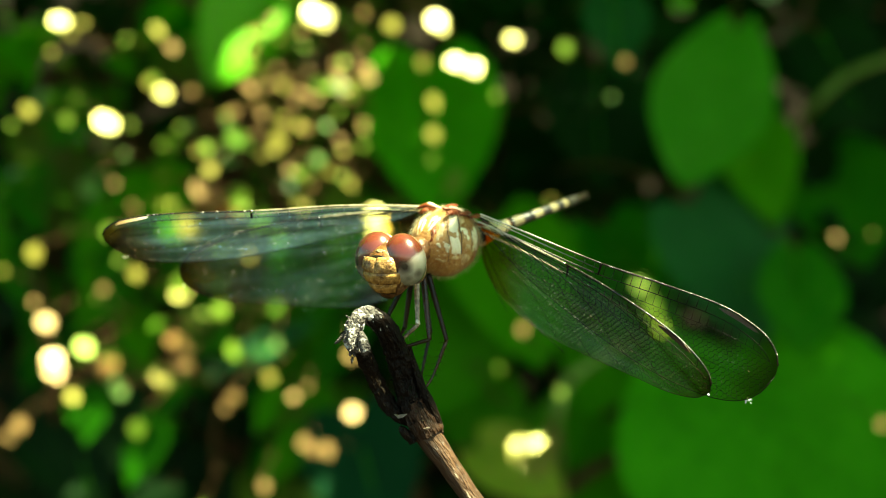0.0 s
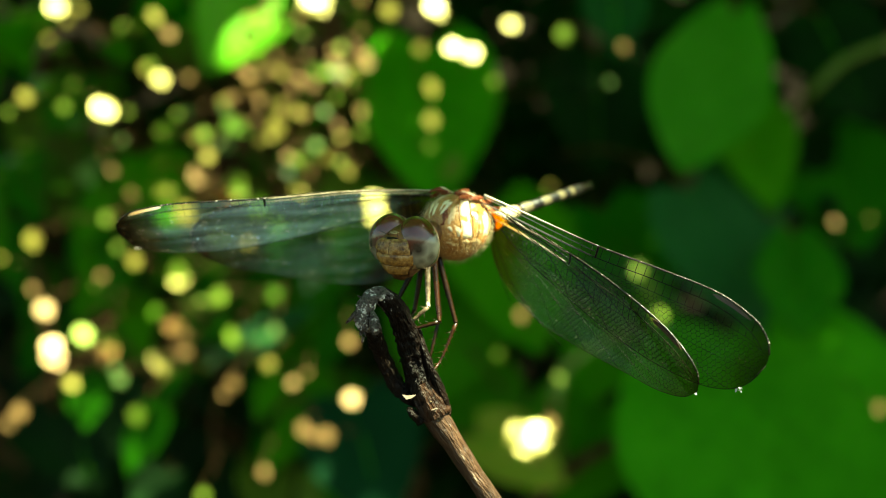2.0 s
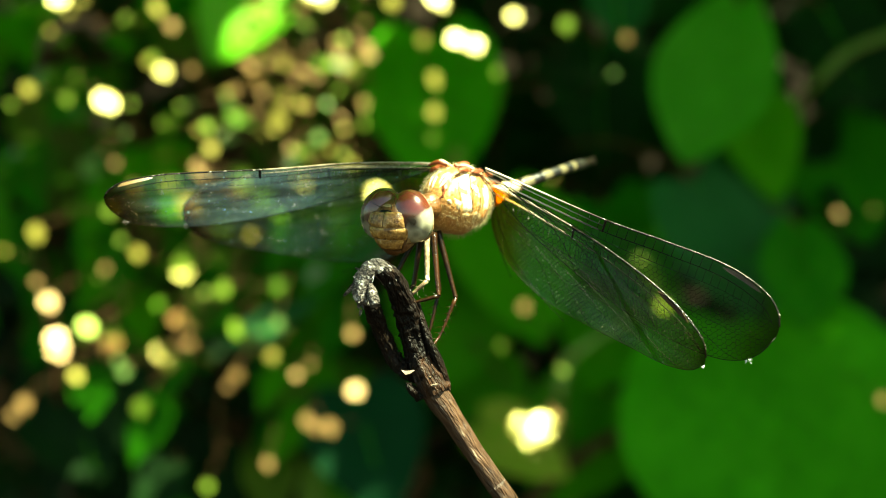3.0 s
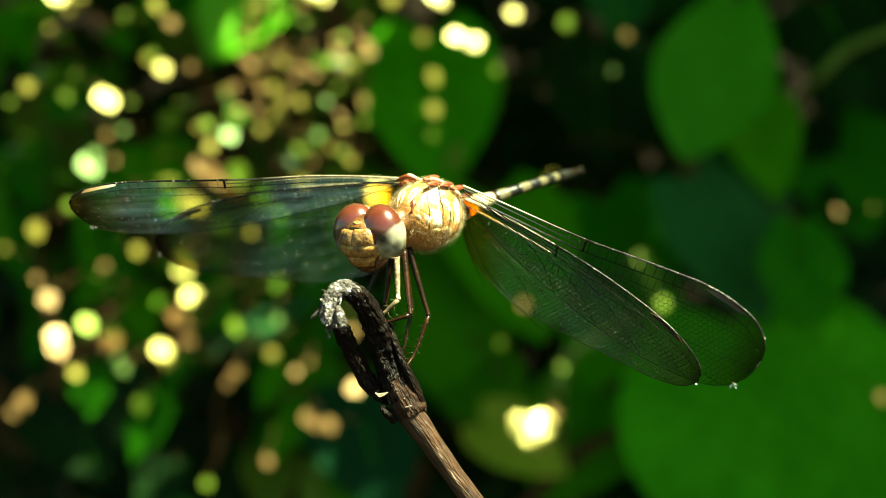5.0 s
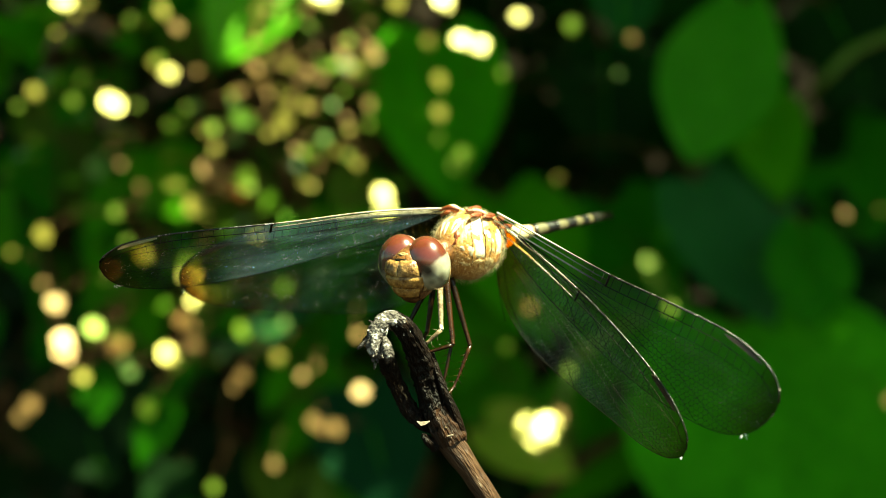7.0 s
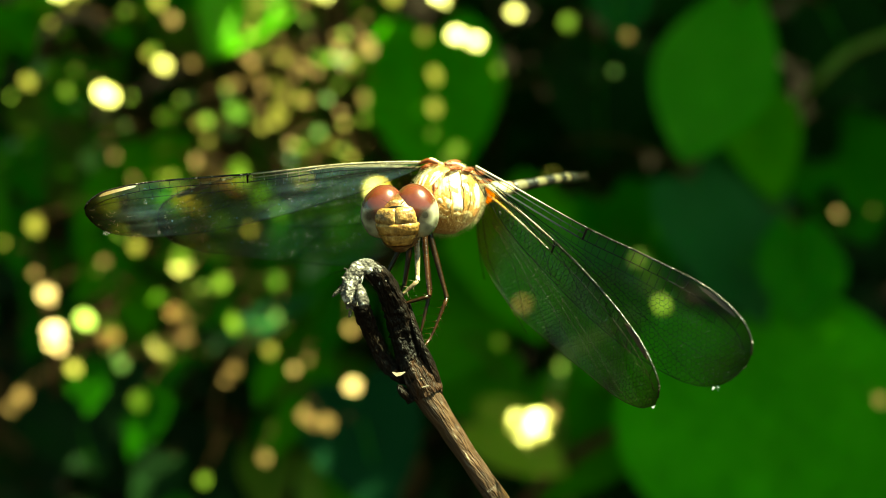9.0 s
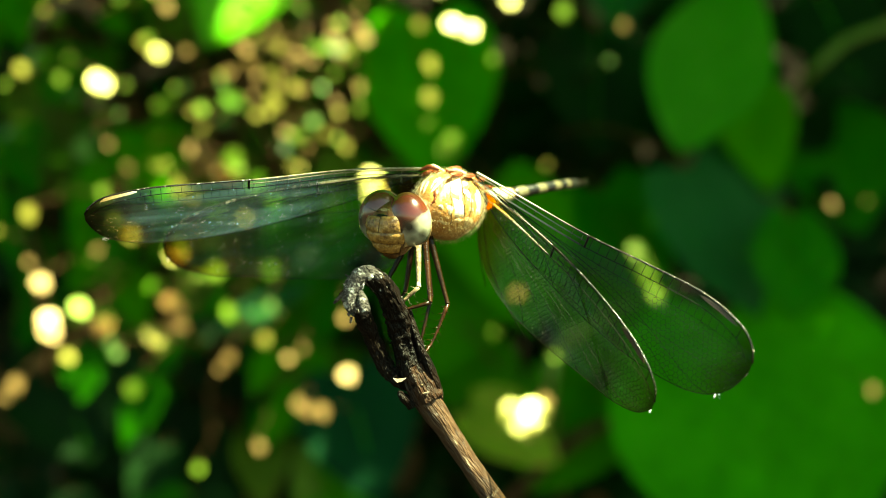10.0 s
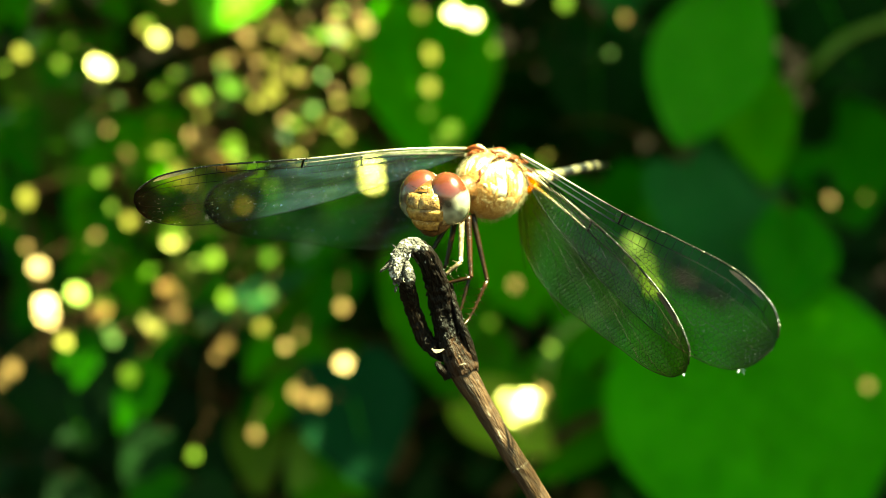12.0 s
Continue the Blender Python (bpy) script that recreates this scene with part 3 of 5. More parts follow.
def hedge_mass():
    """The shaded depth of the hedge: thousands of leaves and twigs behind those that stand out, the shade put into
    near-black leaf colour.
    """
    rnd = random.Random(5)
    bm, bd = bmesh.new(), bmesh.new()
    for i in range(3200):
        depth = rnd.uniform(0.70, 1.25)
        u, v = rnd.uniform(-0.62, 0.62), rnd.uniform(-0.42, 0.42)
        c = spot(u, v, depth)
        tip = Vector((rnd.uniform(-1, 1), rnd.uniform(-0.4, 0.4), rnd.uniform(-1, 0.3)))
        nrm = Vector((rnd.uniform(-0.7, 0.7), -1, rnd.uniform(-0.2, 1.3)))
        brown = math.exp(-((u + 0.14) / 0.10) ** 2 - ((v - 0.16) / 0.15) ** 2) * 0.85 + (0.16 if v < -0.1 and u < 0 else 0.02)
        s = rnd.uniform(0.025, 0.05)
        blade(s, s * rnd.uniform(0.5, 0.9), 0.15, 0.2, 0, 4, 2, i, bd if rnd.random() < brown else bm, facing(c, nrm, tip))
    for i in range(2300):
        c = Vector((rnd.uniform(-2.8, 2.8), rnd.uniform(0.95, 1.42), rnd.uniform(0.02, 1.5)))
        s = rnd.uniform(0.05, 0.085)
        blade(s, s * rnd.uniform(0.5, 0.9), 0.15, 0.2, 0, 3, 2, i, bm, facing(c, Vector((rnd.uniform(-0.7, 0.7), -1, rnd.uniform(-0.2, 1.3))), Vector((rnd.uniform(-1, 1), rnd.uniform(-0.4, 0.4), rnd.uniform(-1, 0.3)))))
    tagged(part("hedge_foliage", bm, DEEP_SHADE), "dense hedge foliage, its shade put into a near-black green", "foliage", kind="stuff")
    tagged(part("withered_foliage", bd, DRY), "withered brown leaves within the hedge", "foliage", kind="stuff")
    bt = bmesh.new()
    for i in range(70):
        u, v = rnd.gauss(-0.13, 0.16), rnd.gauss(0.1, 0.2)
        depth = rnd.uniform(0.62, 0.9)
        a = spot(u, v, depth)
        d = Vector((rnd.uniform(-0.6, 0.6), rnd.uniform(-0.3, 0.3), rnd.uniform(-1, 1))).normalized()
        ln, r = rnd.uniform(0.06, 0.18), rnd.uniform(0.001, 0.0025)
        b = a + d * ln * 0.5 + Vector((rnd.uniform(-1, 1), 0, rnd.uniform(-1, 1))) * 0.01
        tube([(*a, r), (*b, r * 0.8), (*(a + d * ln), r * 0.5)], 3, 5, scale=1, bm=bt)
    tagged(part("dry_twigs", bt, TWIG), "tangle of thin brown dry twigs in the hedge", "twigs", kind="stuff")


hedge_mass()


def branch(points, material, name, label, category="twig"):
    """A stem through places of the hedge, given by their bearings, depth and thickness."""
    pts = [(*spot(*lay(x, y), d), r) for x, y, d, r in points]
    return tagged(part(name, tube(pts, 6, 8, 0.1, 0.1, points[0][0], scale=1, grain=60), material), label, category)


branch(((1130, 560, 0.62, 0.002), (1040, 612, 0.55, 0.0030), (1000, 645, 0.55, 0.0036), (985, 700, 0.55, 0.0036), (990, 760, 0.60, 0.003), (1010, 900, 0.66, 0.003)), PALE_STEM, "tendril", "pale green curved plant stem in the hedge", "stem")
branch(((1400, 200, 0.64, 0.002), (1440, 150, 0.6, 0.003), (1500, 95, 0.6, 0.0035), (1600, 60, 0.6, 0.003), (1700, 50, 0.66, 0.003)), PALE_STEM, "tendril", "yellowish green arching plant stem", "stem")
branch(((900, 930, 0.62, 0.004), (980, 850, 0.6, 0.0045), (1040, 800, 0.6, 0.0045), (1120, 760, 0.66, 0.003)), TWIG, "branch", "brown dry branch low in the hedge", "branch")
branch(((560, -40, 0.6, 0.003), (600, 40, 0.58, 0.0032), (650, 105, 0.57, 0.003), (690, 150, 0.62, 0.002), (720, 190, 0.7, 0.002)), TWIG, "branch", "thin brown branch with a sunlit stretch", "branch")
branch(((500, 60, 0.62, 0.003), (560, 150, 0.6, 0.0035), (610, 240, 0.6, 0.0035), (630, 330, 0.64, 0.003), (640, 420, 0.7, 0.003)), TWIG, "branch", "brown dry branch hanging in the hedge", "branch")
branch(((420, 160, 0.62, 0.002), (470, 270, 0.6, 0.0032), (500, 330, 0.6, 0.0032), (540, 460, 0.68, 0.003)), TWIG, "branch", "brown dry branch hanging in the hedge", "branch")
branch(((60, 440, 0.64, 0.002), (80, 540, 0.6, 0.0035), (95, 620, 0.6, 0.0038), (100, 700, 0.62, 0.003), (90, 820, 0.7, 0.003)), TWIG, "branch", "upright brown dry twig with sun flecks", "branch")
branch(((300, 260, 0.64, 0.002), (345, 305, 0.58, 0.004), (400, 345, 0.58, 0.004), (450, 380, 0.66, 0.002)), RUSTY, "branch", "short rust-brown dry stem", "branch")


def middle_leaves():
    """Middle-sized leaves that show as soft green shapes before the dark of the hedge."""
    rnd = random.Random(33)
    for i in range(110):
        x, y = (rnd.uniform(-40, 660), rnd.uniform(-40, 920))
        ln = rnd.uniform(0.028, 0.06)
        thing = new("hedge_leaf")
        m = facing(spot(*lay(x, y), rnd.uniform(0.60, 0.69)), Vector((rnd.uniform(-0.6, 0.6), -1, rnd.uniform(0, 0.9))), (rnd.uniform(-0.8, 0.8), 0, -1))
        thing.matrix_basis = m
        # low on the left the near-black green carries the deeper shade
        part("blade", blade(ln, ln * rnd.uniform(0.55, 0.85), 0.15, 0.15, 0.1, 8, 6, i), rnd.choice((DEEP_SHADE, DEEP_SHADE, DEEP_SHADE, GREEN, DEEP_SHADE) if x < 420 and y > 560 else (GREEN, GREEN, LIGHT_GREEN, LIGHT_GREEN, OLIVE)), thing)
        part("petiole", tube([(0, 0.001, 0.0002, 0.0006), (0.002, -0.01, -0.01, 0.0007), (0.004, -0.02, -0.06, 0.0009), (0.004, -0.02, -0.12, 0.001)], 3, 5, scale=1), TWIG, thing)
        tagged(thing, "green leaf in the shade of the hedge", "leaf", "shaded leaves of the hedge")


middle_leaves()


def faded_leaves():
    """Yellowing, pale and withered small leaves that mottle the twiggy part of the hedge; their bright colours also
    stand in for dim sun dapples.
    """
    rnd = random.Random(58)
    for i in range(80):
        x, y = (rnd.uniform(-30, 690), rnd.uniform(-30, 360)) if i < 66 else (rnd.uniform(-30, 640), rnd.uniform(360, 620))
        ln = rnd.uniform(0.007, 0.016)
        brown = math.exp(-((x - 540) / 130) ** 2 - ((y - 170) / 150) ** 2) * 0.8 + (0.3 if y > 560 else 0.03)
        if 380 < x < 640 and y > 560:
            x -= 330
        thing = new("faded_leaf")
        thing.matrix_basis = facing(spot(*lay(x, y), rnd.uniform(0.56, 0.62)), Vector((rnd.uniform(-0.6, 0.6), -1, rnd.uniform(0.2, 1.4))), (rnd.uniform(-1, 1), 0, rnd.uniform(-1, 0.3)))
        kind = 2 if rnd.random() < brown else rnd.choice((0, 1, 1, 1, 1, 3))
        part("blade", blade(ln, ln * rnd.uniform(0.5, 0.9), 0.15, 0.15, 0.1, 6, 4, i), (FADED, FRESH, TANNED, GREYED)[kind], thing)
        part("petiole", tube([(0, 0.001, 0.0002, 0.0004), (0.002, -0.006, -0.006, 0.0005), (0.003, -0.012, -0.04, 0.0007), (0.003, -0.012, -0.1, 0.0008)], 3, 4, scale=1), TWIG, thing)
        tagged(thing, ("small yellowing leaf among dry twigs", "small fresh green leaf in the hedge", "small withered brown leaf among dry twigs", "small dull grey-green leaf in the hedge")[kind], "leaf", "faded leaves of the hedge")


faded_leaves()


def glossy(name, a, b, tint, rough):
    return mottled(name, a, b, 60, rough, 0.0, 6, 0.5, 0.25, tint)


def glint_materials(kind, a, b, tint):
    return [glossy(kind + "_" + w, a, b, tint, r) for w, r in (("wet", 0.22), ("glossy", 0.29), ("satin", 0.38), ("dull", 0.4), ("matt", 0.55))]


YEL = glint_materials("yellow_leaf", (0.22, 0.195, 0.035), (0.34, 0.30, 0.07), (1.0, 0.87, 0.27))
LIM = glint_materials("lime_leaf", (0.11, 0.19, 0.018), (0.17, 0.25, 0.035), (0.80, 1.0, 0.26))
PAL = glint_materials("silvery_leaf", (0.11, 0.21, 0.05), (0.17, 0.27, 0.08), (0.7, 1.0, 0.42))
BRN = glint_materials("brown_dry_leaf", (0.18, 0.105, 0.036), (0.28, 0.17, 0.066), (1.0, 0.70, 0.36))


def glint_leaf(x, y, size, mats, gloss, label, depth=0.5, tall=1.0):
    """A small leaf, so many millimetres wide, added for one bright spot; a glossy one is turned to mirror the sun into
    the camera, a dull one somewhat aside.
    """
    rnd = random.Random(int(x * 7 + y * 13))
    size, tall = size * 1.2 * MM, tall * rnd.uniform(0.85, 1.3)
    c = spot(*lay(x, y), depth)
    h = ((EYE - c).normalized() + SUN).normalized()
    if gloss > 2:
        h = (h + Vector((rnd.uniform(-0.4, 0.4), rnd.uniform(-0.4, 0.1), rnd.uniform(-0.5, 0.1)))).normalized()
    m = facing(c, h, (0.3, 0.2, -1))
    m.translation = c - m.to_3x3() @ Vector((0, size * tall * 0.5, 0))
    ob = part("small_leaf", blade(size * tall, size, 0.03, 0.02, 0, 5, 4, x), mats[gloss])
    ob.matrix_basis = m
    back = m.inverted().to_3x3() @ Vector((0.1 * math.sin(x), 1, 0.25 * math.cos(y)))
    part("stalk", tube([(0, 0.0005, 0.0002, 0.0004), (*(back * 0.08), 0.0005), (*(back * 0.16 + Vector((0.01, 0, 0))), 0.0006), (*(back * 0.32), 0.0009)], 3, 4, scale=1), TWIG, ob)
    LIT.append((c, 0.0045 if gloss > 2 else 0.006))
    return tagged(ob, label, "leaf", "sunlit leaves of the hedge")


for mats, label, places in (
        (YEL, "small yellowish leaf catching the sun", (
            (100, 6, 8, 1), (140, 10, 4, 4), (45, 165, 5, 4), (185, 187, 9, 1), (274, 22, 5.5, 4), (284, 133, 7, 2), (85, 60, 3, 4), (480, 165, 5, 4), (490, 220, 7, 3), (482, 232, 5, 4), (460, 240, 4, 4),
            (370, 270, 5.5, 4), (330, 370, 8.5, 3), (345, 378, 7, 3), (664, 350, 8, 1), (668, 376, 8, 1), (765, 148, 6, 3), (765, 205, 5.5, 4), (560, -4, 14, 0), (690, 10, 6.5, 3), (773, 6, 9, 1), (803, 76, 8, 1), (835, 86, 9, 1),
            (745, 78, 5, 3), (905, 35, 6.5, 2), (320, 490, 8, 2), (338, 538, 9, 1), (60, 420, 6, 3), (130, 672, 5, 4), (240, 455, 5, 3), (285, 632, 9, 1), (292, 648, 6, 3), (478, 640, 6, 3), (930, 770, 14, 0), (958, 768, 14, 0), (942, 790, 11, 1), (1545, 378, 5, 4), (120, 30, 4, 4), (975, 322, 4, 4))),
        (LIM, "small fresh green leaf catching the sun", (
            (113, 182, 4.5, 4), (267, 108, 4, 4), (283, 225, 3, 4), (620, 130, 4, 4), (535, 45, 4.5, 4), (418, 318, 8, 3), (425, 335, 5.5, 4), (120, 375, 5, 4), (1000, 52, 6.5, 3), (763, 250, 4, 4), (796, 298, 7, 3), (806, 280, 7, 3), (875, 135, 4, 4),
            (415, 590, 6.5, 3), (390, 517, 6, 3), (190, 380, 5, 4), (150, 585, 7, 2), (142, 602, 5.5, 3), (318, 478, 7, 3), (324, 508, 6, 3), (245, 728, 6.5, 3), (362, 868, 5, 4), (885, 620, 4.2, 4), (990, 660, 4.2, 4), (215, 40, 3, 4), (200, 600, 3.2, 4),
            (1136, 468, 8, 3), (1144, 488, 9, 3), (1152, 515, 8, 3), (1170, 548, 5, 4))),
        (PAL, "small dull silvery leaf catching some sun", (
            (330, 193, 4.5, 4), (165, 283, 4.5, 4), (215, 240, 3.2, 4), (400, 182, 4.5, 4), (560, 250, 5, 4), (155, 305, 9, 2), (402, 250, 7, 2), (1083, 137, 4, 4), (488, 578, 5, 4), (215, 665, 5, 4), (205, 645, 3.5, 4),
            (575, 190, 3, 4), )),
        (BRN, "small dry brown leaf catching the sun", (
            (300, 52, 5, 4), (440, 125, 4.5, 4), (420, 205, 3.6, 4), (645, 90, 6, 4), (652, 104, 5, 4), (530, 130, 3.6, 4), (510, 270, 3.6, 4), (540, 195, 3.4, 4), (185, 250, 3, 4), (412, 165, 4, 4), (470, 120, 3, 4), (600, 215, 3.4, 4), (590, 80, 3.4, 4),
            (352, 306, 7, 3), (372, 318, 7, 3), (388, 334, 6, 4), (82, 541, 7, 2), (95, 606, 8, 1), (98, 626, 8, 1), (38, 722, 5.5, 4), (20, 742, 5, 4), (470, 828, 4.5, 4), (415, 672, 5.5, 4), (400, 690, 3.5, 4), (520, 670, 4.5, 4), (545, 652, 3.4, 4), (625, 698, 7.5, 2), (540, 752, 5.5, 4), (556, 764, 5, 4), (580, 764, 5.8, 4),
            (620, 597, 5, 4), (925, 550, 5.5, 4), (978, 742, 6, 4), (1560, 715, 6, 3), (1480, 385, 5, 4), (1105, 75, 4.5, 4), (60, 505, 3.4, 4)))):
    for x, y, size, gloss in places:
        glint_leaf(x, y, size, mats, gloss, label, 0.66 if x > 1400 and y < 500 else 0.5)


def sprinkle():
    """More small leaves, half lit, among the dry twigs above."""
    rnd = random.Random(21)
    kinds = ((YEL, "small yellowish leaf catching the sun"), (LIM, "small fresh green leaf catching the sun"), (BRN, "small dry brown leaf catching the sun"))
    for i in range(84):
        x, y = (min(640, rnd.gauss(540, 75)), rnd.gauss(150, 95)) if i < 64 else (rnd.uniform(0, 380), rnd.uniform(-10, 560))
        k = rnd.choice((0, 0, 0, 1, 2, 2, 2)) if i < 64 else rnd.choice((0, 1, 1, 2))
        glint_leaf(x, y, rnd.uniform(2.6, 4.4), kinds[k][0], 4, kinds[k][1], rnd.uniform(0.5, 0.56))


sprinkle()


# ---- unseen foliage overhead ----
# further gaps, cut so that sun falls on these stretches
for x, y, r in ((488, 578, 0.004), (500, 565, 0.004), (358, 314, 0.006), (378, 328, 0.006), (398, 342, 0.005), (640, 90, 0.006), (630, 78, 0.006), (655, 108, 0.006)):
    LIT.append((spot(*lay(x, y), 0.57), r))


def shade_canopy():
    """Unseen leaves added above the hedge and the perch for shade, with gaps cut along the sun's line to each lit
    place.
    """
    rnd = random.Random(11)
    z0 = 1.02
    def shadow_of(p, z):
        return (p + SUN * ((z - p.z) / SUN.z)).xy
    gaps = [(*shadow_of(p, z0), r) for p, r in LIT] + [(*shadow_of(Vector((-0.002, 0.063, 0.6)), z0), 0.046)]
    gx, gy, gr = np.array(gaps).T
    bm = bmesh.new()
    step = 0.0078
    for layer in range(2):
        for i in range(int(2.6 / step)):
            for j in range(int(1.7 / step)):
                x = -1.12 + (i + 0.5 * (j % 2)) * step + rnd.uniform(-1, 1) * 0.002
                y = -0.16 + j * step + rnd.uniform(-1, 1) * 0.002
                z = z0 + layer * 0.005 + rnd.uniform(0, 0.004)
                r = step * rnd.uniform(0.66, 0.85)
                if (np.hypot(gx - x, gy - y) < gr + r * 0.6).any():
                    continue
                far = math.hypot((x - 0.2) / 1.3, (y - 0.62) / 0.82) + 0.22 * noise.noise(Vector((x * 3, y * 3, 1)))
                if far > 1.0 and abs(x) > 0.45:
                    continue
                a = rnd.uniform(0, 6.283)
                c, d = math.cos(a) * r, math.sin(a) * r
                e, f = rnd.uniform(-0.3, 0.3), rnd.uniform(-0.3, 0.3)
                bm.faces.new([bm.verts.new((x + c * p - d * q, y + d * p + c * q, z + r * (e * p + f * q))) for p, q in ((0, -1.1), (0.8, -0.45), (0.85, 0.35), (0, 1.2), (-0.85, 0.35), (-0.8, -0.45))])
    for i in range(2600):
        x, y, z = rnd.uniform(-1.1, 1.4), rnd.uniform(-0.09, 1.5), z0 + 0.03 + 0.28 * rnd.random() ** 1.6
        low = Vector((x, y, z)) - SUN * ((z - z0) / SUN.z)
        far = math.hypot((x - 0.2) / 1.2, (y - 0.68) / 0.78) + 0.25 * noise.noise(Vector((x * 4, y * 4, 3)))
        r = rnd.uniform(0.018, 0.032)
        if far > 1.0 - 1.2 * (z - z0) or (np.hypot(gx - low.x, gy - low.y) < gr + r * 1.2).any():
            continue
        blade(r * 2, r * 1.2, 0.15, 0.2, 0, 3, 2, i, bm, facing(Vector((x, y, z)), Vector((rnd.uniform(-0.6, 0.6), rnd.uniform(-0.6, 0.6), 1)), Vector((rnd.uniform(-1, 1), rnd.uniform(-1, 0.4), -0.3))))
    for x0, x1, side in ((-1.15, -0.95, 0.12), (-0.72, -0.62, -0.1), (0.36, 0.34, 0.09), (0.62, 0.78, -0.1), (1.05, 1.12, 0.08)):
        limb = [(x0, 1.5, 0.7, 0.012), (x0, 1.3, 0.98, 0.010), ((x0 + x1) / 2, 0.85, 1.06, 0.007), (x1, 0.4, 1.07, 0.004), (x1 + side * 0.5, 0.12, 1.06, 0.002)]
        tagged(part("overhanging_branch", tube(limb, 6, 7, 0.08, 0.1, x0, scale=1, grain=30), TWIG), "unseen brown branch added to carry the foliage overhead", "branch", "overhanging branches")
    tagged(part("overhanging_foliage", bm, CANOPY), "unseen small green leaves overhead, added to shade the hedge", "foliage", kind="stuff")


shade_canopy()


# ---- the perch ----
def build_stick():
    stick = new("dry_stick")
    main = [(-2.79, -5.10, 0.48, 0.42), (-2.92, -5.20, 1.15, 0.69), (-3.02, -5.20, 1.99, 0.77), (-2.47, -5.00, 3.24, 0.80), (-1.63, -4.40, 3.63, 0.76), (-0.70, -3.20, 2.71, 0.91), (0.14, -1.60, 1.03, 1.08), (0.68, -0.60, -0.54, 1.14), (1.28, 0.00, -2.40, 1.16), (1.90, 0.00, -4.30, 1.28), (2.60, 0.00, -5.90, 1.40), (3.30, 0.00, -7.30, 1.34)]
    part("node", tube(main[9:], 18, 32, 0.10, 0.20, 3.0, grain=1.3), NODE, stick, "reddish brown node of the stem")
    part("bark", tube([(x, y, z, r * 0.93) for x, y, z, r in main[4:11]], 22, 44, 0.13, 0.30, 1.0, grain=1.6), BARK, stick, "dark cracked bark")
    part("hook", tube([(x, y, z, r * 0.84) for x, y, z, r in main[:6]], 18, 36, 0.11, 0.30, 1.0, grain=2.6), HOOK, stick, "curled tip, its sunlit white put into the colour")
    lower = [(2.9, 0.1, -6.9, 1.15), (3.9, 0.1, -8.3, 1.14), (5.0, 0.1, -9.9, 0.95), (6.4, 0.2, -12.0, 0.90), (8.6, 0.3, -15.2, 0.92), (12, 0.5, -20, 0.98), (40, 3, -60, 1.6), (150, 12, -250, 2.6), (262, 20, -610, 4)]
    part("stem", tube(lower, 12, 16, 0.05, 0.14, 4.0, grain=0.5), STEM, stick, "brown dry stem")
    part("side_shoot", tube([(-2.60, -4.60, 1.57, 0.38), (-2.30, -3.60, 0.53, 0.62), (-1.90, -1.80, -0.91, 0.66), (-1.37, -0.40, -2.45, 0.68), (-0.47, 0.10, -4.31, 0.70), (0.70, 0.00, -5.50, 0.70), (1.60, 0.00, -6.20, 0.40)], 16, 26, 0.12, 0.3, 7.0, grain=2.6), BARK, stick)
    part("thorn", tube([(-2.66, -5.00, 2.63, 0.39), (-3.31, -5.10, 2.31, 0.28), (-3.95, -5.20, 1.94, 0.07)], 5, 9, 0.2, 0.2, 2.0), BARK, stick)
    part("stub", tube([(2.0, -0.5, -7.6, 0.5), (1.35, -0.8, -7.1, 0.42), (1.0, -0.9, -6.7, 0.35), (0.95, -1.0, -6.4, 0.2)], 4, 9, 0.25, 0.2, 5.0), BARK, stick)
    part("bud", tube([(0.3, 0.2, 2.2, 0.1), (0.35, 0.1, 1.9, 0.4), (0.4, 0, 1.2, 0.5), (0.5, 0, 0.4, 0.3)], 4, 10, 0.2, 0.1, 8.0), BARK, stick)
    part("ridge", tube([(1.6, -0.6, 0.6, 0.15), (2.0, -0.8, -1.0, 0.3), (2.7, -0.9, -2.9, 0.36), (3.3, -0.7, -4.2, 0.4), (3.9, -0.3, -5.7, 0.42), (4.2, 0, -7.0, 0.35), (4.3, 0, -8.0, 0.15)], 7, 9, 0.25, 0.2, 9.0), BARK, stick, "raised strip of bark")
    for pts in ([(0.3, -1.2, -5.3), (0.65, -1.45, -5.6), (1.05, -1.5, -5.5), (1.4, -1.4, -5.25), (1.0, -1.35, -5.32), (0.6, -1.25, -5.36)],
                [(2.85, -1.6, -6.48), (3.15, -1.65, -6.38), (3.4, -1.55, -6.36), (3.15, -1.6, -6.52)]):
        bm = bmesh.new()
        f = bm.faces.new([bm.verts.new(Vector(p) * MM) for p in pts])
        r = bmesh.ops.extrude_face_region(bm, geom=[f])
        bmesh.ops.translate(bm, verts=[v for v in r["geom"] if isinstance(v, bmesh.types.BMVert)], vec=(0, 0.00012, 0.00005))
        part("bark_flake", bm, PEEL, stick, "pale peeling flake", smooth=False)
    rnd = random.Random(41)
    axis = spline(main, 8)
    for name, lo, hi, count, shell, label in (("crust", 0, 38, 46, HOOK, "crumbs of bark coloured sunlit white"), ("splinters", 38, 88, 110, BARK, "loose splinters of bark")):
        bm = bmesh.new()
        for k in range(count):
            q = axis[rnd.randrange(lo, hi)]
            d = Vector((rnd.gauss(0, 1), rnd.gauss(-0.4, 1), rnd.gauss(0.2, 1))).normalized()
            p = Vector(q[:3]) + d * q[3] * 0.85
            end = p + d * rnd.uniform(0.05, 0.16) + Vector((rnd.uniform(-0.25, 0.25), rnd.uniform(-0.2, 0.2), rnd.uniform(-0.5, 0.25)))
            w = rnd.uniform(0.06, 0.15)
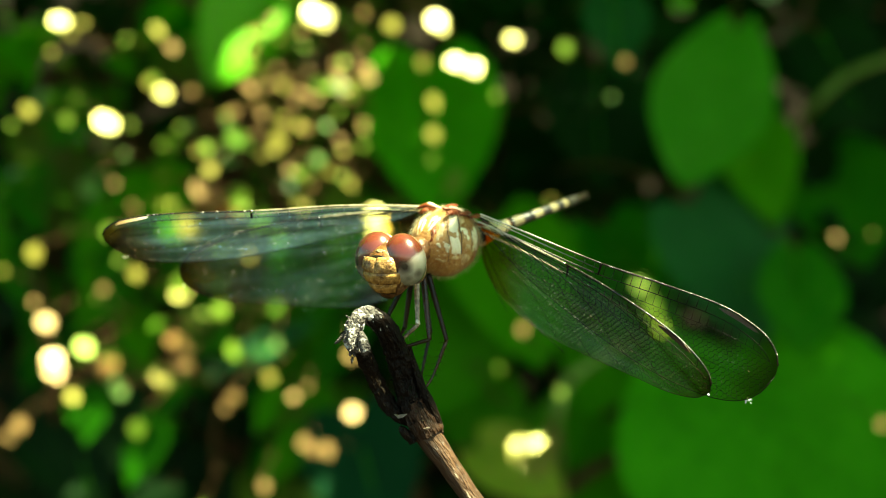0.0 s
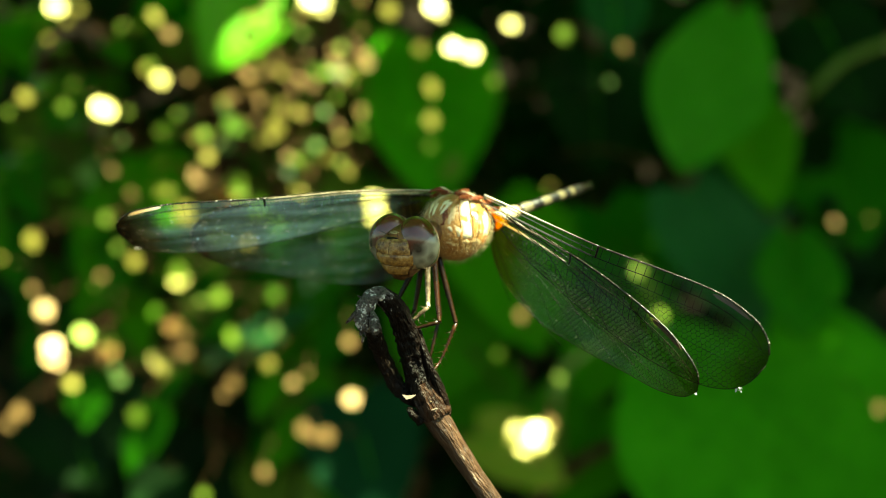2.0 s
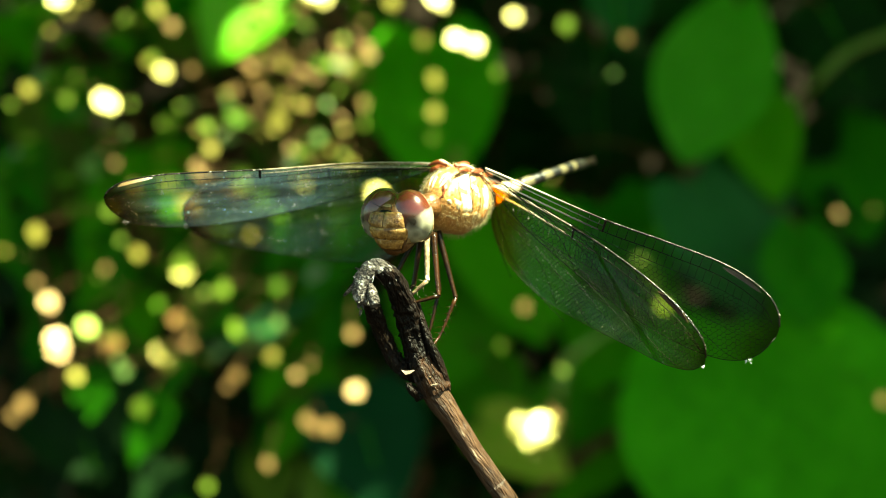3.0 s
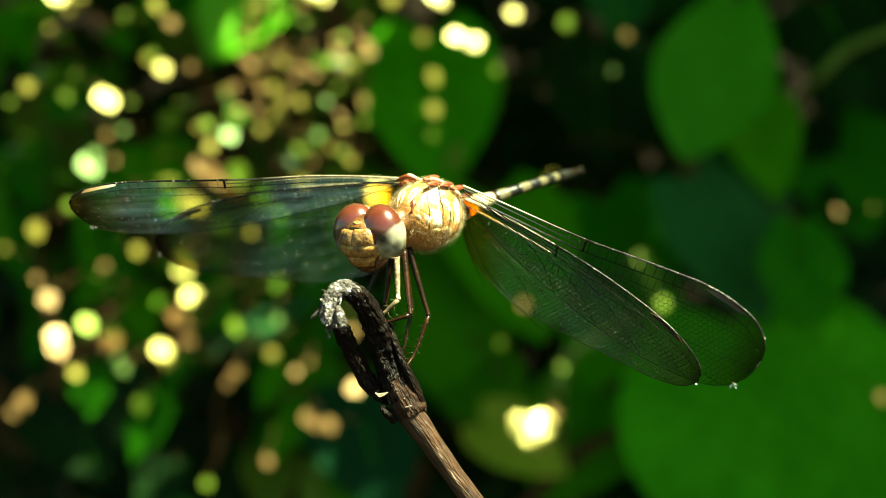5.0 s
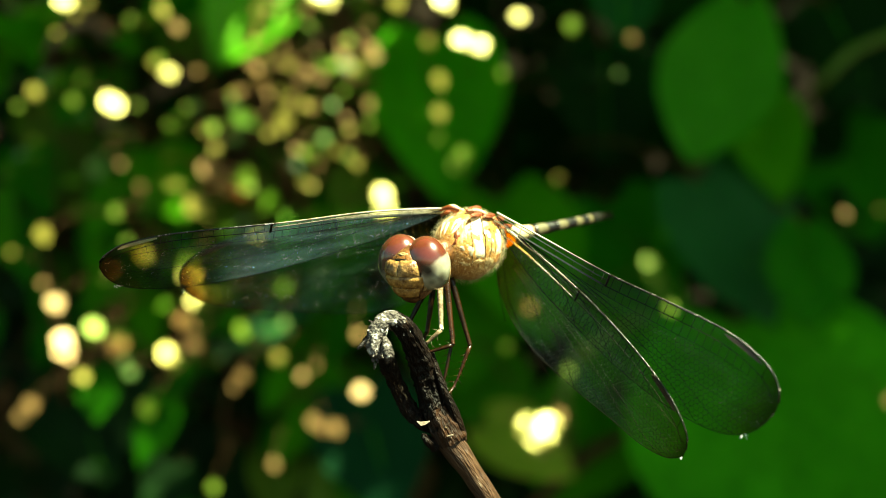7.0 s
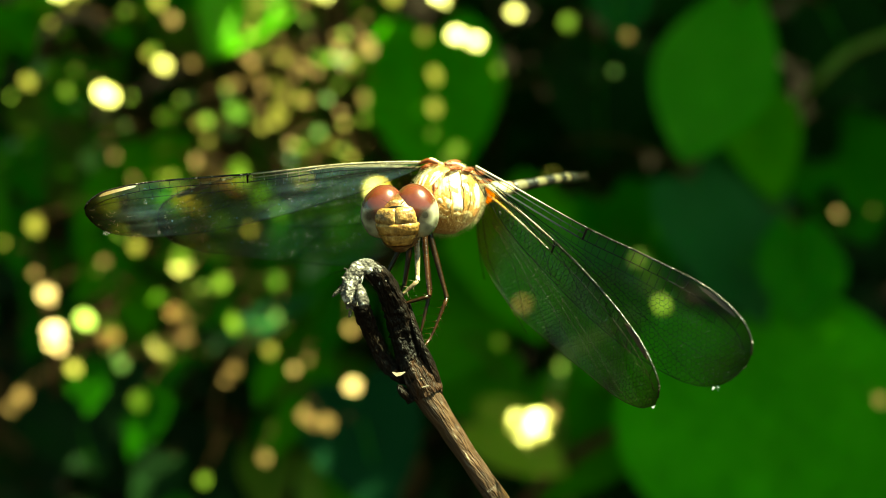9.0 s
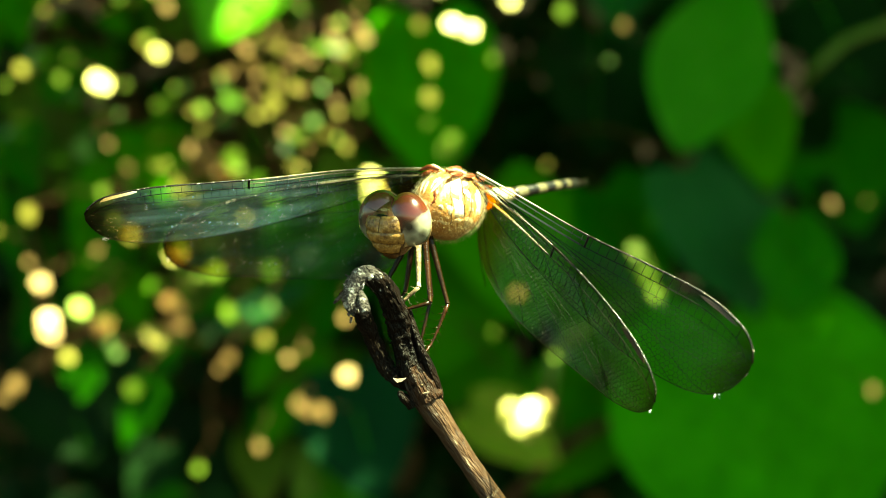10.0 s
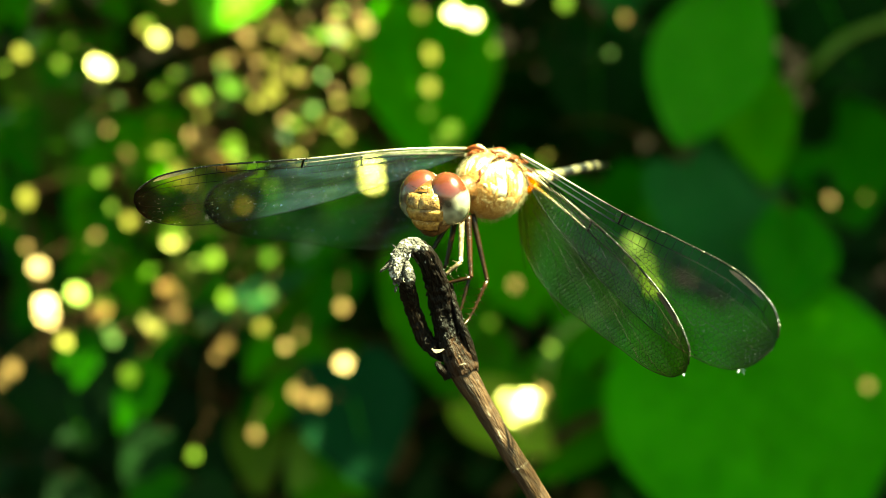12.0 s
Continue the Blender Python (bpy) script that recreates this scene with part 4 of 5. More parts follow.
            tube([(*p, w), (*(p.lerp(end, 0.6)), w * 0.9), (*end, w * 0.3)], 2, 6, 0.3, 0.2, k, bm=bm)
        tagged(part(name, bm, shell, stick, label), kind="stuff")
    part("thorn", tube([(-2.9, -5.2, 2.6, 0.24), (-3.6, -5.3, 2.0, 0.19), (-4.2, -5.3, 1.45, 0.13), (-4.4, -5.3, 1.25, 0.05)], 5, 9, 0.2, 0.2, 6.0), HOOK, stick, "pale bent splinter")
    part("hanging_chip", tube([(-2.2, -5.6, 2.3, 0.2), (-2.0, -5.9, 1.5, 0.42), (-1.9, -5.9, 0.9, 0.5), (-2.0, -5.8, 0.4, 0.2)], 4, 9, 0.3, 0.2, 3.0), HOOK, stick, "chip of bark coloured sunlit white")
    return tagged(stick, "dry brown stick with a hooked, cracked dark tip", "stick")


stick = build_stick()


# ---- the dragonfly ----
dragonfly = tagged(new("dragonfly"), "yellow-brown dragonfly with red eyes perched on a dry stick", "dragonfly")


def muzzle(p):
    """Narrows the face towards the mouth."""
    k = 1 - 0.12 * max(0.0, -p.z / MM)
    return Vector((p.x * k, p.y * (0.5 + 0.5 * k), p.z))


def face_plate(radii, az0, az1, el0, el1, lift, seed, n=18, m=12):
    """A gently swollen plate on the front of the head: az to the side, el upward, in degrees."""
    bm = bmesh.new()
    g = []
    for i in range(n + 1):
        row = []
        for j in range(m + 1):
            a, b = i / n, j / m
            az, el = radians(az0 + (az1 - az0) * a), radians(el0 + (el1 - el0) * b)
            e = min(1, 7 * min(a, 1 - a, b * 0.7, (1 - b) * 0.7)) ** 0.5
            k = 0.965 + (0.02 + lift * math.sin(math.pi * a) ** 0.4 * math.sin(math.pi * b) ** 0.6) * e + 0.012 * noise.noise(Vector((a * 4 + seed, b * 4, seed)))
            row.append(bm.verts.new(muzzle(Vector((math.sin(az) * math.cos(el) * radii[0], -math.cos(az) * math.cos(el) * radii[1], math.sin(el) * radii[2])) * k * MM)))
        g.append(row)
    for r0, r1 in zip(g, g[1:]):
        for j in range(m):
            bm.faces.new((r0[j], r0[j + 1], r1[j + 1], r1[j]))
    return bm


def build_head():
    head = part("head", ball((1.9, 1.35, 1.9), 0.03, 1), SEAMY, dragonfly)
    for side in (-1, 1):
        part("eye", ball((1.95, 1.88, 2.42), 0.0, 2, 40, 28), EYE_MAT[side > 0], head, "glossy compound eye, red above and grey below", mm(1.5 * side, -0.08, 0.5, 6, -14 * side, -14 * side))
        part("eye_rim", ball((1.86, 0.6, 2.34), 0.0, 2, 24, 16), PALE_FACE, head, "pale rim behind the eye", mm(1.56 * side, 0.72, 0.42, 6, -14 * side, -14 * side))
        feeler = tube([(0.45 * side, -2.0, 1.3, 0.035), (0.75 * side, -2.6, 1.6, 0.02), (1.1 * side, -3.0, 1.9, 0.008)], 4, 6)
        part("antenna", feeler, DARK, head)
    part("vertex", ball((0.62, 0.34, 0.26), 0.3, 3), PALE_FACE, head, "pale bump between the eyes", mm(-0.05, -1.62, 1.38))
    part("brow_notch", ball((0.62, 0.2, 0.13), 0.35, 9), DARK, head, "black notch above the brow", mm(0.05, -2.22, 1.02, 40))
    bm = ball((2.40, 2.68, 2.62), 0.01, 5, 28, 20)
    for v in bm.verts:
        v.co = muzzle(v.co)
    part("face", bm, SEAMY, head, "dark seams between the face plates", mm(0, -0.05, -0.42))
    for name, az0, az1, el0, el1, lift, shell, label in (
            ("brow_plate", -60, -0.6, 2.4, 31, 0.05, FACE, "golden brow"), ("brow_plate", 0.6, 46, 2.4, 33, 0.06, FACE, "golden brow"), ("eye_margin", -82, -62, 6, 34, 0.06, DARK, "black strip beside the eye"), ("eye_margin", 47, 74, 4, 34, 0.05, DARK, "black strip beside the eye"),
            ("clypeus", -57, 57, -21, 1.8, 0.05, GOLD, "golden face plate"), ("cheek", -86, -59, -30, 4, 0.03, PALE_FACE, ""), ("cheek", 59, 86, -30, 4, 0.03, PALE_FACE, ""),
            ("labrum", -51, 51, -46, -21.6, 0.045, GOLD, "golden upper lip"), ("mandible", -84, -53, -54, -32, 0.03, SEAMY, ""), ("mandible", 53, 84, -54, -32, 0.03, SEAMY, ""),
            ("labium", -56, 56, -78, -49, 0.0, SEAMY, "dark lower lip")):
        part(name, face_plate((2.52, 2.84, 2.82), az0, az1, el0, el1, lift, az0 + el0), shell, head, label, mm(0, -0.05, -0.42))
    rnd = random.Random(17)
    bm = bmesh.new()
    for i in range(260):
        p = Vector((rnd.uniform(-1.5, 1.5), -2.6 + rnd.uniform(0, 0.3), rnd.uniform(-1.7, 0.9)))
        d = Vector((p.x * 0.35, -1, rnd.uniform(-0.5, 0.5))).normalized()
        p.y += 0.35 * abs(p.x) ** 1.5
        tube([(*p, 0.008), (*(p + d * rnd.uniform(0.15, 0.35)), 0.003)], 1, 3, bm=bm)
    tagged(part("face_hair", bm, HAIR, head, "short golden bristles"), kind="stuff")
    for ob in (head, *head.children):
        ob.data.transform(Matrix.Scale(0.965, 4))
        if ob is not head:
            ob.matrix_basis.translation *= 0.965
    return head


head = build_head()
THX = mm(4.75, 4.1, 9.7, 8, 6, -36)


def slant(th):
    """How far the plates of the side lean back towards the wings."""
    return -18 * min(1, max(0, (th - 25) / 35))


def patch(radii, th0, th1, ph0, ph1, lift, rough=0.02, seed=0, n=10, m=8):
    """A raised plate of an egg-shaped body: th round its long (y) axis from the top, ph along it."""
    bm = bmesh.new()
    g = []
    for i in range(n + 1):
        row = []
        for j in range(m + 1):
            a, b = i / n, j / m
            th = th0 + (th1 - th0) * a
            ph = radians(ph0 + (ph1 - ph0) * b + slant(th))
            th = radians(th)
            e = min(1, 3.5 * min(a, 1 - a, b, 1 - b)) ** 0.7
            k = 1 + lift * e - 0.015 + rough * noise.noise(Vector((a * 3 + seed, b * 3, seed)))
            row.append(bm.verts.new(Vector((math.sin(th) * math.cos(ph) * radii[0], math.sin(ph) * radii[1], math.cos(th) * math.cos(ph) * radii[2])) * k * MM))
        g.append(row)
    for r0, r1 in zip(g, g[1:]):
        for j in range(m):
            bm.faces.new((r0[j], r0[j + 1], r1[j + 1], r1[j]))
    return bm


def build_thorax():
    R = (2.85, 3.8, 3.15)
    thorax = part("thorax", ball(R, 0.03, 11, 28, 20), CORE, dragonfly, "hairy yellow-brown thorax with dark seams", THX)
    part("neck", ball((1.1, 1.3, 1.2), 0.05, 12), SEAMY, thorax, "", mm(0, -4.0, -0.2))
    plates = ((-30, -3, -66, -8, CREAM), (5, 24, -58, -12, CREAM), (-24, -3, -4, 22, TAN), (5, 24, -8, 20, RUST), (25, 62, -54, -43, RUST),
              (28, 70, -40, -22, SIDE), (72, 100, -40, -20, CREAM), (102, 126, -40, -20, SIDE), (28, 62, -18, -1, CREAM), (64, 104, -18, -1, CREAM), (106, 128, -18, 0, SIDE),
              (28, 56, 3, 15, SIDE), (58, 82, 3, 20, CREAM), (84, 100, 3, 20, SIDE), (102, 128, 3, 22, SIDE), (28, 56, 19, 34, TAN), (58, 102, 24, 42, CREAM), (104, 128, 26, 44, UMBER), (40, 104, 46, 66, SIDE),
              (-62, -34, -62, -8, SIDE), (-66, -30, -4, 22, TAN), (-100, -66, -58, -12, SIDE), (-104, -70, -8, 40, SIDE), (-20, 20, 26, 62, TAN))
    for i, (a, b, c, d, shell) in enumerate(plates):
        part("plate", patch(R, a - 1, b + 1, c - 1, d + 1, 0.022, 0.035, i), shell, thorax)
    def on_side(th, ph, k=1.012):
        a, b = radians(th), radians(ph + slant(th))
        return (math.sin(a) * math.cos(b) * R[0] * k, math.sin(b) * R[1] * k, math.cos(a) * math.cos(b) * R[2] * k)
    for ph, lo, hi, r in ((1, 30, 108, 0.042), (-20.5, 30, 122, 0.02), (22, 60, 100, 0.02), (44, 50, 104, 0.02)):
        part("seam", tube([(*on_side(th, ph + 1.5 * math.sin(th * 0.12)), r) for th in range(lo, hi, 6)], 3, 6), SUTURE, thorax)
    rnd = random.Random(3)
    bm = bmesh.new()
    for i in range(4200):
        v = Vector((rnd.gauss(0, 1), rnd.gauss(0, 1), rnd.gauss(0, 1))).normalized()
        p = Vector((v.x * R[0], v.y * R[1], v.z * R[2])) * 1.03
        d = (v + Vector((rnd.uniform(-0.4, 0.4), rnd.uniform(-0.4, 0.4), rnd.uniform(-0.4, 0.4)))).normalized()
        ln = rnd.uniform(0.2, 0.5) * (1.25 if v.z < -0.2 else 1)
        x = d.cross(Vector((0.3, 0.5, 0.8))).normalized() * 0.0055
        y = d.cross(x).normalized() * 0.0055
        b = [bm.verts.new((p + x * math.cos(q) + y * math.sin(q)) * MM) for q in (0, 2.1, 4.2)]
        t = bm.verts.new((p + d * ln) * MM)
        for k in range(3):
            bm.faces.new((b[k], b[(k + 1) % 3], t))
    tagged(part("hair", bm, HAIR, thorax, "fine golden hairs"), kind="stuff")
    for x, y, z in ((1.5, -0.9, 3.0), (1.9, 0.5, 2.8), (2.2, 1.8, 2.4), (2.35, 2.7, 1.6), (-1.9, -0.6, 2.9), (-2.2, 1.6, 2.6), (0.6, 0.2, 3.4)):
        part("wing_joint", ball((0.26, 0.85, 0.12), 0.6, x, 22, 16), RUST, thorax, "reddish wing joint", mm(x, y, z, 0, 30 if x > 0 else -30, 0))
    inner = THX.inverted()
    for start, end in (((4.6, 2.6, 12.75), (7.3, 4.2, 11.9)), ((5.2, 3.4, 12.7), (8.0, 5.4, 11.3)), ((4.0, 2.8, 12.8), (2.3, 3.6, 12.85)), ((4.3, 4.4, 12.8), (2.4, 5.4, 12.4))):
        p, q = Vector(start), Vector(end)
        for k, (shell, r) in enumerate(((RUST, 0.20), (CREAM, 0.20), (CREAM, 0.16))):
            off = Vector(((k - 1) * 0.12, (k - 1) * 0.42, 0.10 * (k > 0)))
            line = [(p + off * 0.6, r * 0.7), (p.lerp(q, 0.4) + off + Vector((0, 0, 0.22)), r), (p.lerp(q, 0.75) + off * 0.8 + Vector((0, 0, 0.12)), r * 0.8), (q + off * 0.5, r * 0.45)]
            part("wing_root", tube([(*(inner @ (c * MM) / MM), w) for c, w in line], 5, 9, 0.18, 0.15, k + start[0]), shell, thorax, "reddish wing hinge" if k == 0 else "pale ribbed wing root")
    return thorax


build_thorax()


def build_abdomen():
    """From its hinge along +x of its own space."""
    turn = pose(0, 0, 0, 0, 0, -90)
    body = part("abdomen", tube([(-1.6, 0, 0, 0.9), (0.4, 0, 0, 0.75), (3, 0, -1.0, 0.45), (7, 0, -2.0, 0.43), (12, 0, -2.0, 0.43), (17, 0, -0.72, 0.38), (22.2, 0, 0.38, 0.33)], 6, 12), DARK, dragonfly, "slender abdomen with black bands")
    x = -0.9
    sag = lambda x: -2.2 * math.sin(math.pi * min(max(x, 0) / 19.0, 1.1))
    for i, (ln, r0, r1) in enumerate(((1.6, 1.12, 0.88), (2.3, 0.88, 0.60), (2.9, 0.60, 0.52), (2.9, 0.52, 0.50), (2.9, 0.50, 0.52), (2.9, 0.52, 0.53), (2.7, 0.53, 0.52), (2.2, 0.52, 0.47), (1.6, 0.47, 0.42), (0.9, 0.42, 0.35))):
        bm = tube([(0, -0.02, 0, r0 * 0.93), (0, ln * 0.12, 0, r0 * 1.02), (0, ln * 0.5, 0, (r0 + r1) / 2), (0, ln * 0.9, 0, r1 * 1.04), (0, ln, 0, r1 * 0.95)], 5, 16, 0.02, 0.03, i)
        part("segment", bm, SEGMENT_FRONT if i < 2 else (SEGMENT if i < 6 else SEGMENT_TAIL if i < 8 else DARK), body, "", mm(x, 0, sag(x), math.degrees(math.atan2(sag(x + ln) - sag(x), ln)), 0, -90))
        x += ln
    for side in (-1, 1):
        part("tail_clasper", tube([(x - 0.2, 0.2 * side, 0.40, 0.16), (x + 0.6, 0.33 * side, 0.48, 0.14), (x + 1.2, 0.28 * side, 0.46, 0.05)], 4, 7), DARK, body)
    return body


abdomen = build_abdomen()


def build_leg(points, upper, lower, label="thin spiny leg"):
    hip, knee, *rest = [Vector(p) for p in points]
    leg = part("leg", tube([(*hip, 0.3), (*(hip.lerp(knee, 0.3)), 0.27), (*(hip.lerp(knee, 0.9)), 0.2), (*knee, 0.22)], 4, 9, 0.05), upper, dragonfly, label)
    foot = rest[-1]
    pts = [(*knee, 0.19)] + [(*p, 0.11) for p in rest]
    bm = tube(pts, 5, 8, 0.05)
    rnd = random.Random(int(hip.x * 100))
    chain = [knee, *rest]
    for p, q in zip(chain, chain[1:]):
        n = max(3, int((q - p).length / 0.32))
        ax = (q - p).normalized()
        side = ax.cross(Vector((0.2, 1, 0.1))).normalized()
        for k in range(n):
            c = p.lerp(q, (k + 0.5) / n)
            s = side * (1 if k % 2 else -1) * rnd.uniform(0.45, 0.65) + ax * 0.35 + Vector((0, rnd.uniform(-0.3, 0.3), 0))
            tube([(*c, 0.035), (*(c + s), 0.008)], 1, 4, bm=bm)
    part("tibia", bm, lower, leg)
    d = (foot - Vector(rest[-2] if len(rest) > 1 else knee)).normalized()
    part("foot", tube([(*foot, 0.09), (*(foot + d * 0.5 + Vector((0, -0.1, 0))), 0.07), (*(foot + d * 0.9 + Vector((0, 0.1, -0.1))), 0.03)], 3, 6), DARK, leg)


build_leg(((2.2, 0.6, 6.6), (2.35, -1.0, 2.5), (0.3, -0.9, 0.55)), LIT_LEG, LIT_LEG, "thin spiny leg, coloured as if sunlit")
build_leg(((2.8, 1.0, 6.6), (3.35, -0.9, 1.2), (0.9, -1.0, 0.45)), LEG_LIGHT, LEG)
build_leg(((3.2, 2.0, 6.8), (4.85, 0.6, 1.0), (3.7, 0.2, -2.0), (2.9, -0.6, -3.2)), LEG, LEG_LIGHT)
build_leg(((1.2, 1.6, 6.2), (-0.3, 1.2, 3.2), (-0.5, 0.7, 2.2)), LEG, LEG)
build_leg(((1.7, 2.0, 6.4), (1.1, 2.0, 2.0), (0.4, 0.7, 0.8)), LEG, LEG)
build_leg(((2.7, 2.6, 6.6), (3.4, 2.0, 1.6), (2.5, 0.8, -2.6)), LEG, LEG)


def build_wing(name, net, fore, film, spot_material=STIGMA):
    """A wing in its own space: root at the origin, tip along +x, trailing edge towards +y, in millimetres."""
    clear = film in (FORE_FILM, HIND_FILM)
    shine = SPARK if clear else SUNLIT_VEIN
    if fore:
        L = 29.7
        lead = [(0, -0.3), (4, -0.55), (12.2, -1.0), (18, -1.7), (23.5, -2.2), (27.2, -1.65), (28.9, -0.6), (29.5, 0.3), (29.7, 1.2)]
        trail = [(0, 0.4), (2, 1.4), (6, 3.0), (11, 4.3), (16, 5.3), (21, 5.8), (25.5, 5.5), (28.1, 4.5), (29.35, 2.9), (29.7, 1.2)]
        nodus, stig = 12.4, (23.2, 27.0)
        if not clear:
            lead[1:4] = (4, -1.0), (8, -1.45), (12.2, -1.5), (15.2, -1.6), (18, -1.85)
            nodus, stig = 15.3, (24.7, 27.9)
    else:
        L = 27.3
        lead = [(0, -0.4), (4, -1.3), (9, -2.1), (14, -2.65), (19, -2.75), (23, -2.4), (25.6, -1.6), (26.9, -0.5), (27.3, 0.8)]
        trail = [(0, 1.2), (0.6, 3.5), (2.5, 5.9), (6, 7.4), (10, 7.6), (15, 6.5), (20, 5.0), (23.5, 4.0), (26.2, 2.5), (27.3, 0.8)]
        nodus, stig = 10.8, (21.0, 24.6)
    la, ta = np.array(spline(lead, 12)), np.array(spline(trail, 12))
    le = lambda u: float(np.interp(u, la[:, 0], la[:, 1]))
    te = lambda u: float(np.interp(u, ta[:, 0], ta[:, 1]))
    rip = lambda u, v: 0.035 * math.sin(v * 2.6 + u * 0.1) * math.exp(-max(0, v - le(u)) * 0.25) + 0.35 * math.sin(u / L * 3.0) * (v / 7.0) ** 2
    P = lambda u, v, lift=0.0: Vector((u, v, rip(u, v) + lift))
    bm = bmesh.new()
    nu, nv = 60, 16
    grid = []
    for i in range(nu + 1):
        u = L * (1 - (1 - i / nu) ** 1.5) if i < nu else L
        u = min(u, L * 0.9995)
        a, b = le(u), te(u)
        grid.append([bm.verts.new(P(u, a + (b - a) * j / nv) * MM) for j in range(nv + 1)])
    for r0, r1 in zip(grid, grid[1:]):
        for j in range(nv):
            bm.faces.new((r0[j], r0[j + 1], r1[j + 1], r1[j]))
    wing = part(name, bm, film, dragonfly, "clear veined wing with a brown tip")
    # leading edge, long veins
    rim = [(u, le(u)) for u in np.linspace(0, L * 0.995, 60)]
    thick = lambda u: (0.11 if fore else 0.15) - (0.04 if fore else 0.085) * u / L
    part("leading_edge", tube([(*P(u, v), thick(u)) for u, v in rim if u > nodus - 0.3], 1, 7), COSTA, wing, "thick leading vein")
    part("leading_edge", tube([(*P(u, v), thick(u) * 0.8) for u, v in rim if u < nodus + 0.2], 1, 7), SUNLIT_ROOT if clear else shine, wing, "root of the leading vein, sun sheen put into its colour")
    edge = [(u, te(u)) for u in np.linspace(0.05, L * 0.999, 70)]
    part("trailing_edge", tube([(*P(u, v), 0.032) for u, v in edge], 1, 5), VEIN, wing)
    fr = lambda a, b: [(u, le(u) + (te(u) - le(u)) * (a + (b - a) * u / L)) for u in np.linspace(0.1, L * 0.985, 44)]
    longs = [([(u, le(u) + 0.55 - 0.35 * max(0, 1 - u / nodus)) for u in np.linspace(0.1, nodus, 20)], 0.045),
             ([(u, le(u) + 1.05 - 0.3 * max(0, 1 - u / nodus)) for u in np.linspace(0.1, L * 0.97, 44)], 0.05)]
    for a, b, r in ((0.36, 0.24, 0.03), (0.58, 0.62, 0.02)):
        longs.append((fr(a, b), r))
    if not fore:
        longs += [([(0.3, 1.0), (1.5, 3.0), (4, 5.8), (8, 7.6), (12, 8.4)], 0.04), ([(0.3, 1.2), (1.0, 3.6), (2.6, 6.2), (4.5, 8.2)], 0.035)]
    for a, end in ((0.46, 0.40), (0.44, 0.55), (0.40, 0.70), (0.36, 0.84), (0.32, 0.94)):
        line = []
        for k in np.linspace(0, 1, 26):
            u = L * (0.10 + (end - 0.10) * k)
            line.append((u, le(u) + (te(u) - le(u)) * (a - 0.1 * k + (0.99 - a + 0.1 * k) * k ** 2.2)))
        longs.append((line, 0.030 if clear else 0.018))
    for k, (line, r) in enumerate(longs):
        if k == 1 and clear:
            part("long_vein", tube([(*P(u, v), r * (1.4 if fore else 1.8)) for u, v in line if u < nodus + 0.3], 1, 6), SUNLIT_ROOT, wing, "root of the long vein, sun sheen put into its colour")
            line = [q for q in line if q[0] > nodus - 0.4]
        part("long_vein", tube([(*P(u, v), r * (1 - 0.45 * u / L)) for u, v in line], 1, 6), (SUNLIT_ROOT if clear else shine) if k == 0 and fore else VEIN, wing)
    for a, b, end in ((0.42, 0.40, 0.42), (0.52, 0.56, 0.5))[:2 if fore else 0]:
        line = [(u, le(u) + (te(u) - le(u)) * (a + (b - a) * u / L)) for u in np.linspace(0.1, L * end, 24)]
        part("long_vein", tube([(*P(u, v), (0.034 if clear else 0.022) * (1 - 0.7 * u / (L * end))) for u, v in line], 1, 6), shine if clear else VEIN, wing)
    if film is HIND_FILM:
        bm = bmesh.new()
        g = [[bm.verts.new(P(u, le(u) + (te(u) - le(u)) * (0.05 + 0.38 * math.sqrt(max(0.0, 1 - (u / 1.7) ** 2)) * k / 6), 0.04) * MM) for k in range(7)] for u in np.linspace(0.0, 1.66, 12)]
        for r0, r1 in zip(g, g[1:]):
            for k in range(6):
                bm.faces.new((r0[k], r0[k + 1], r1[k + 1], r1[k]))
        part("amber_patch", bm, AMBER, wing, "orange patch at the wing's root")
    # rungs along the leading edge
    bm, lit_rungs = bmesh.new(), bmesh.new()
    rung = 0.028 if clear else 0.017
    u = 0.9
    while u < L * 0.93:
        if not stig[0] - 0.2 < u < stig[1] + 0.2:
            w = 1.05 - 0.3 * max(0, 1 - u / nodus)
            tube([(*P(u, le(u)), rung), (*P(u + 0.1, le(u) + w), rung)], 1, 5, bm=lit_rungs if u < nodus else bm)
        u += 1.0 if u < nodus else 0.85
    u = 2.5
    while u < L * 0.95:
        a, b = le(u) + 1.0, le(u) + (te(u) - le(u)) * (0.36 - 0.12 * u / L)
        if b - a > 0.2:
            tube([(*P(u, a), rung * 0.75), (*P(u + 0.15, b), rung * 0.75)], 1, 4, bm=lit_rungs if u < nodus * 0.9 else bm)
        u += 0.7
    part("vein_ladder", bm, VEIN, wing)
    part("vein_ladder", lit_rungs, shine, wing, "rungs near the body, coloured as if sunlit")
    part("nodus", tube([(*P(nodus, le(nodus) - 0.05), 0.13), (*P(nodus + 0.1, le(nodus) + 0.6), 0.10), (*P(nodus + 0.15, le(nodus) + 1.1), 0.1)], 3, 6), VEIN, wing, "thick joint of the leading vein")
    # net of small cells
    rnd = random.Random(7 if fore else 8)
    bm = bmesh.new()
    s = 0.26
    pts = {}
    def node(i, j, k):
        key = (i, j, k)
        if key not in pts:
            x = s * 1.732 * (i + 0.5 * (j % 2)) 
            y = s * 1.5 * j + (0 if k == 0 else s)
            x += rnd.uniform(-0.07, 0.07)
            y += rnd.uniform(-0.07, 0.07)
            pts[key] = (x, y)
        return pts[key]
    def inside(p):
        u, v = p
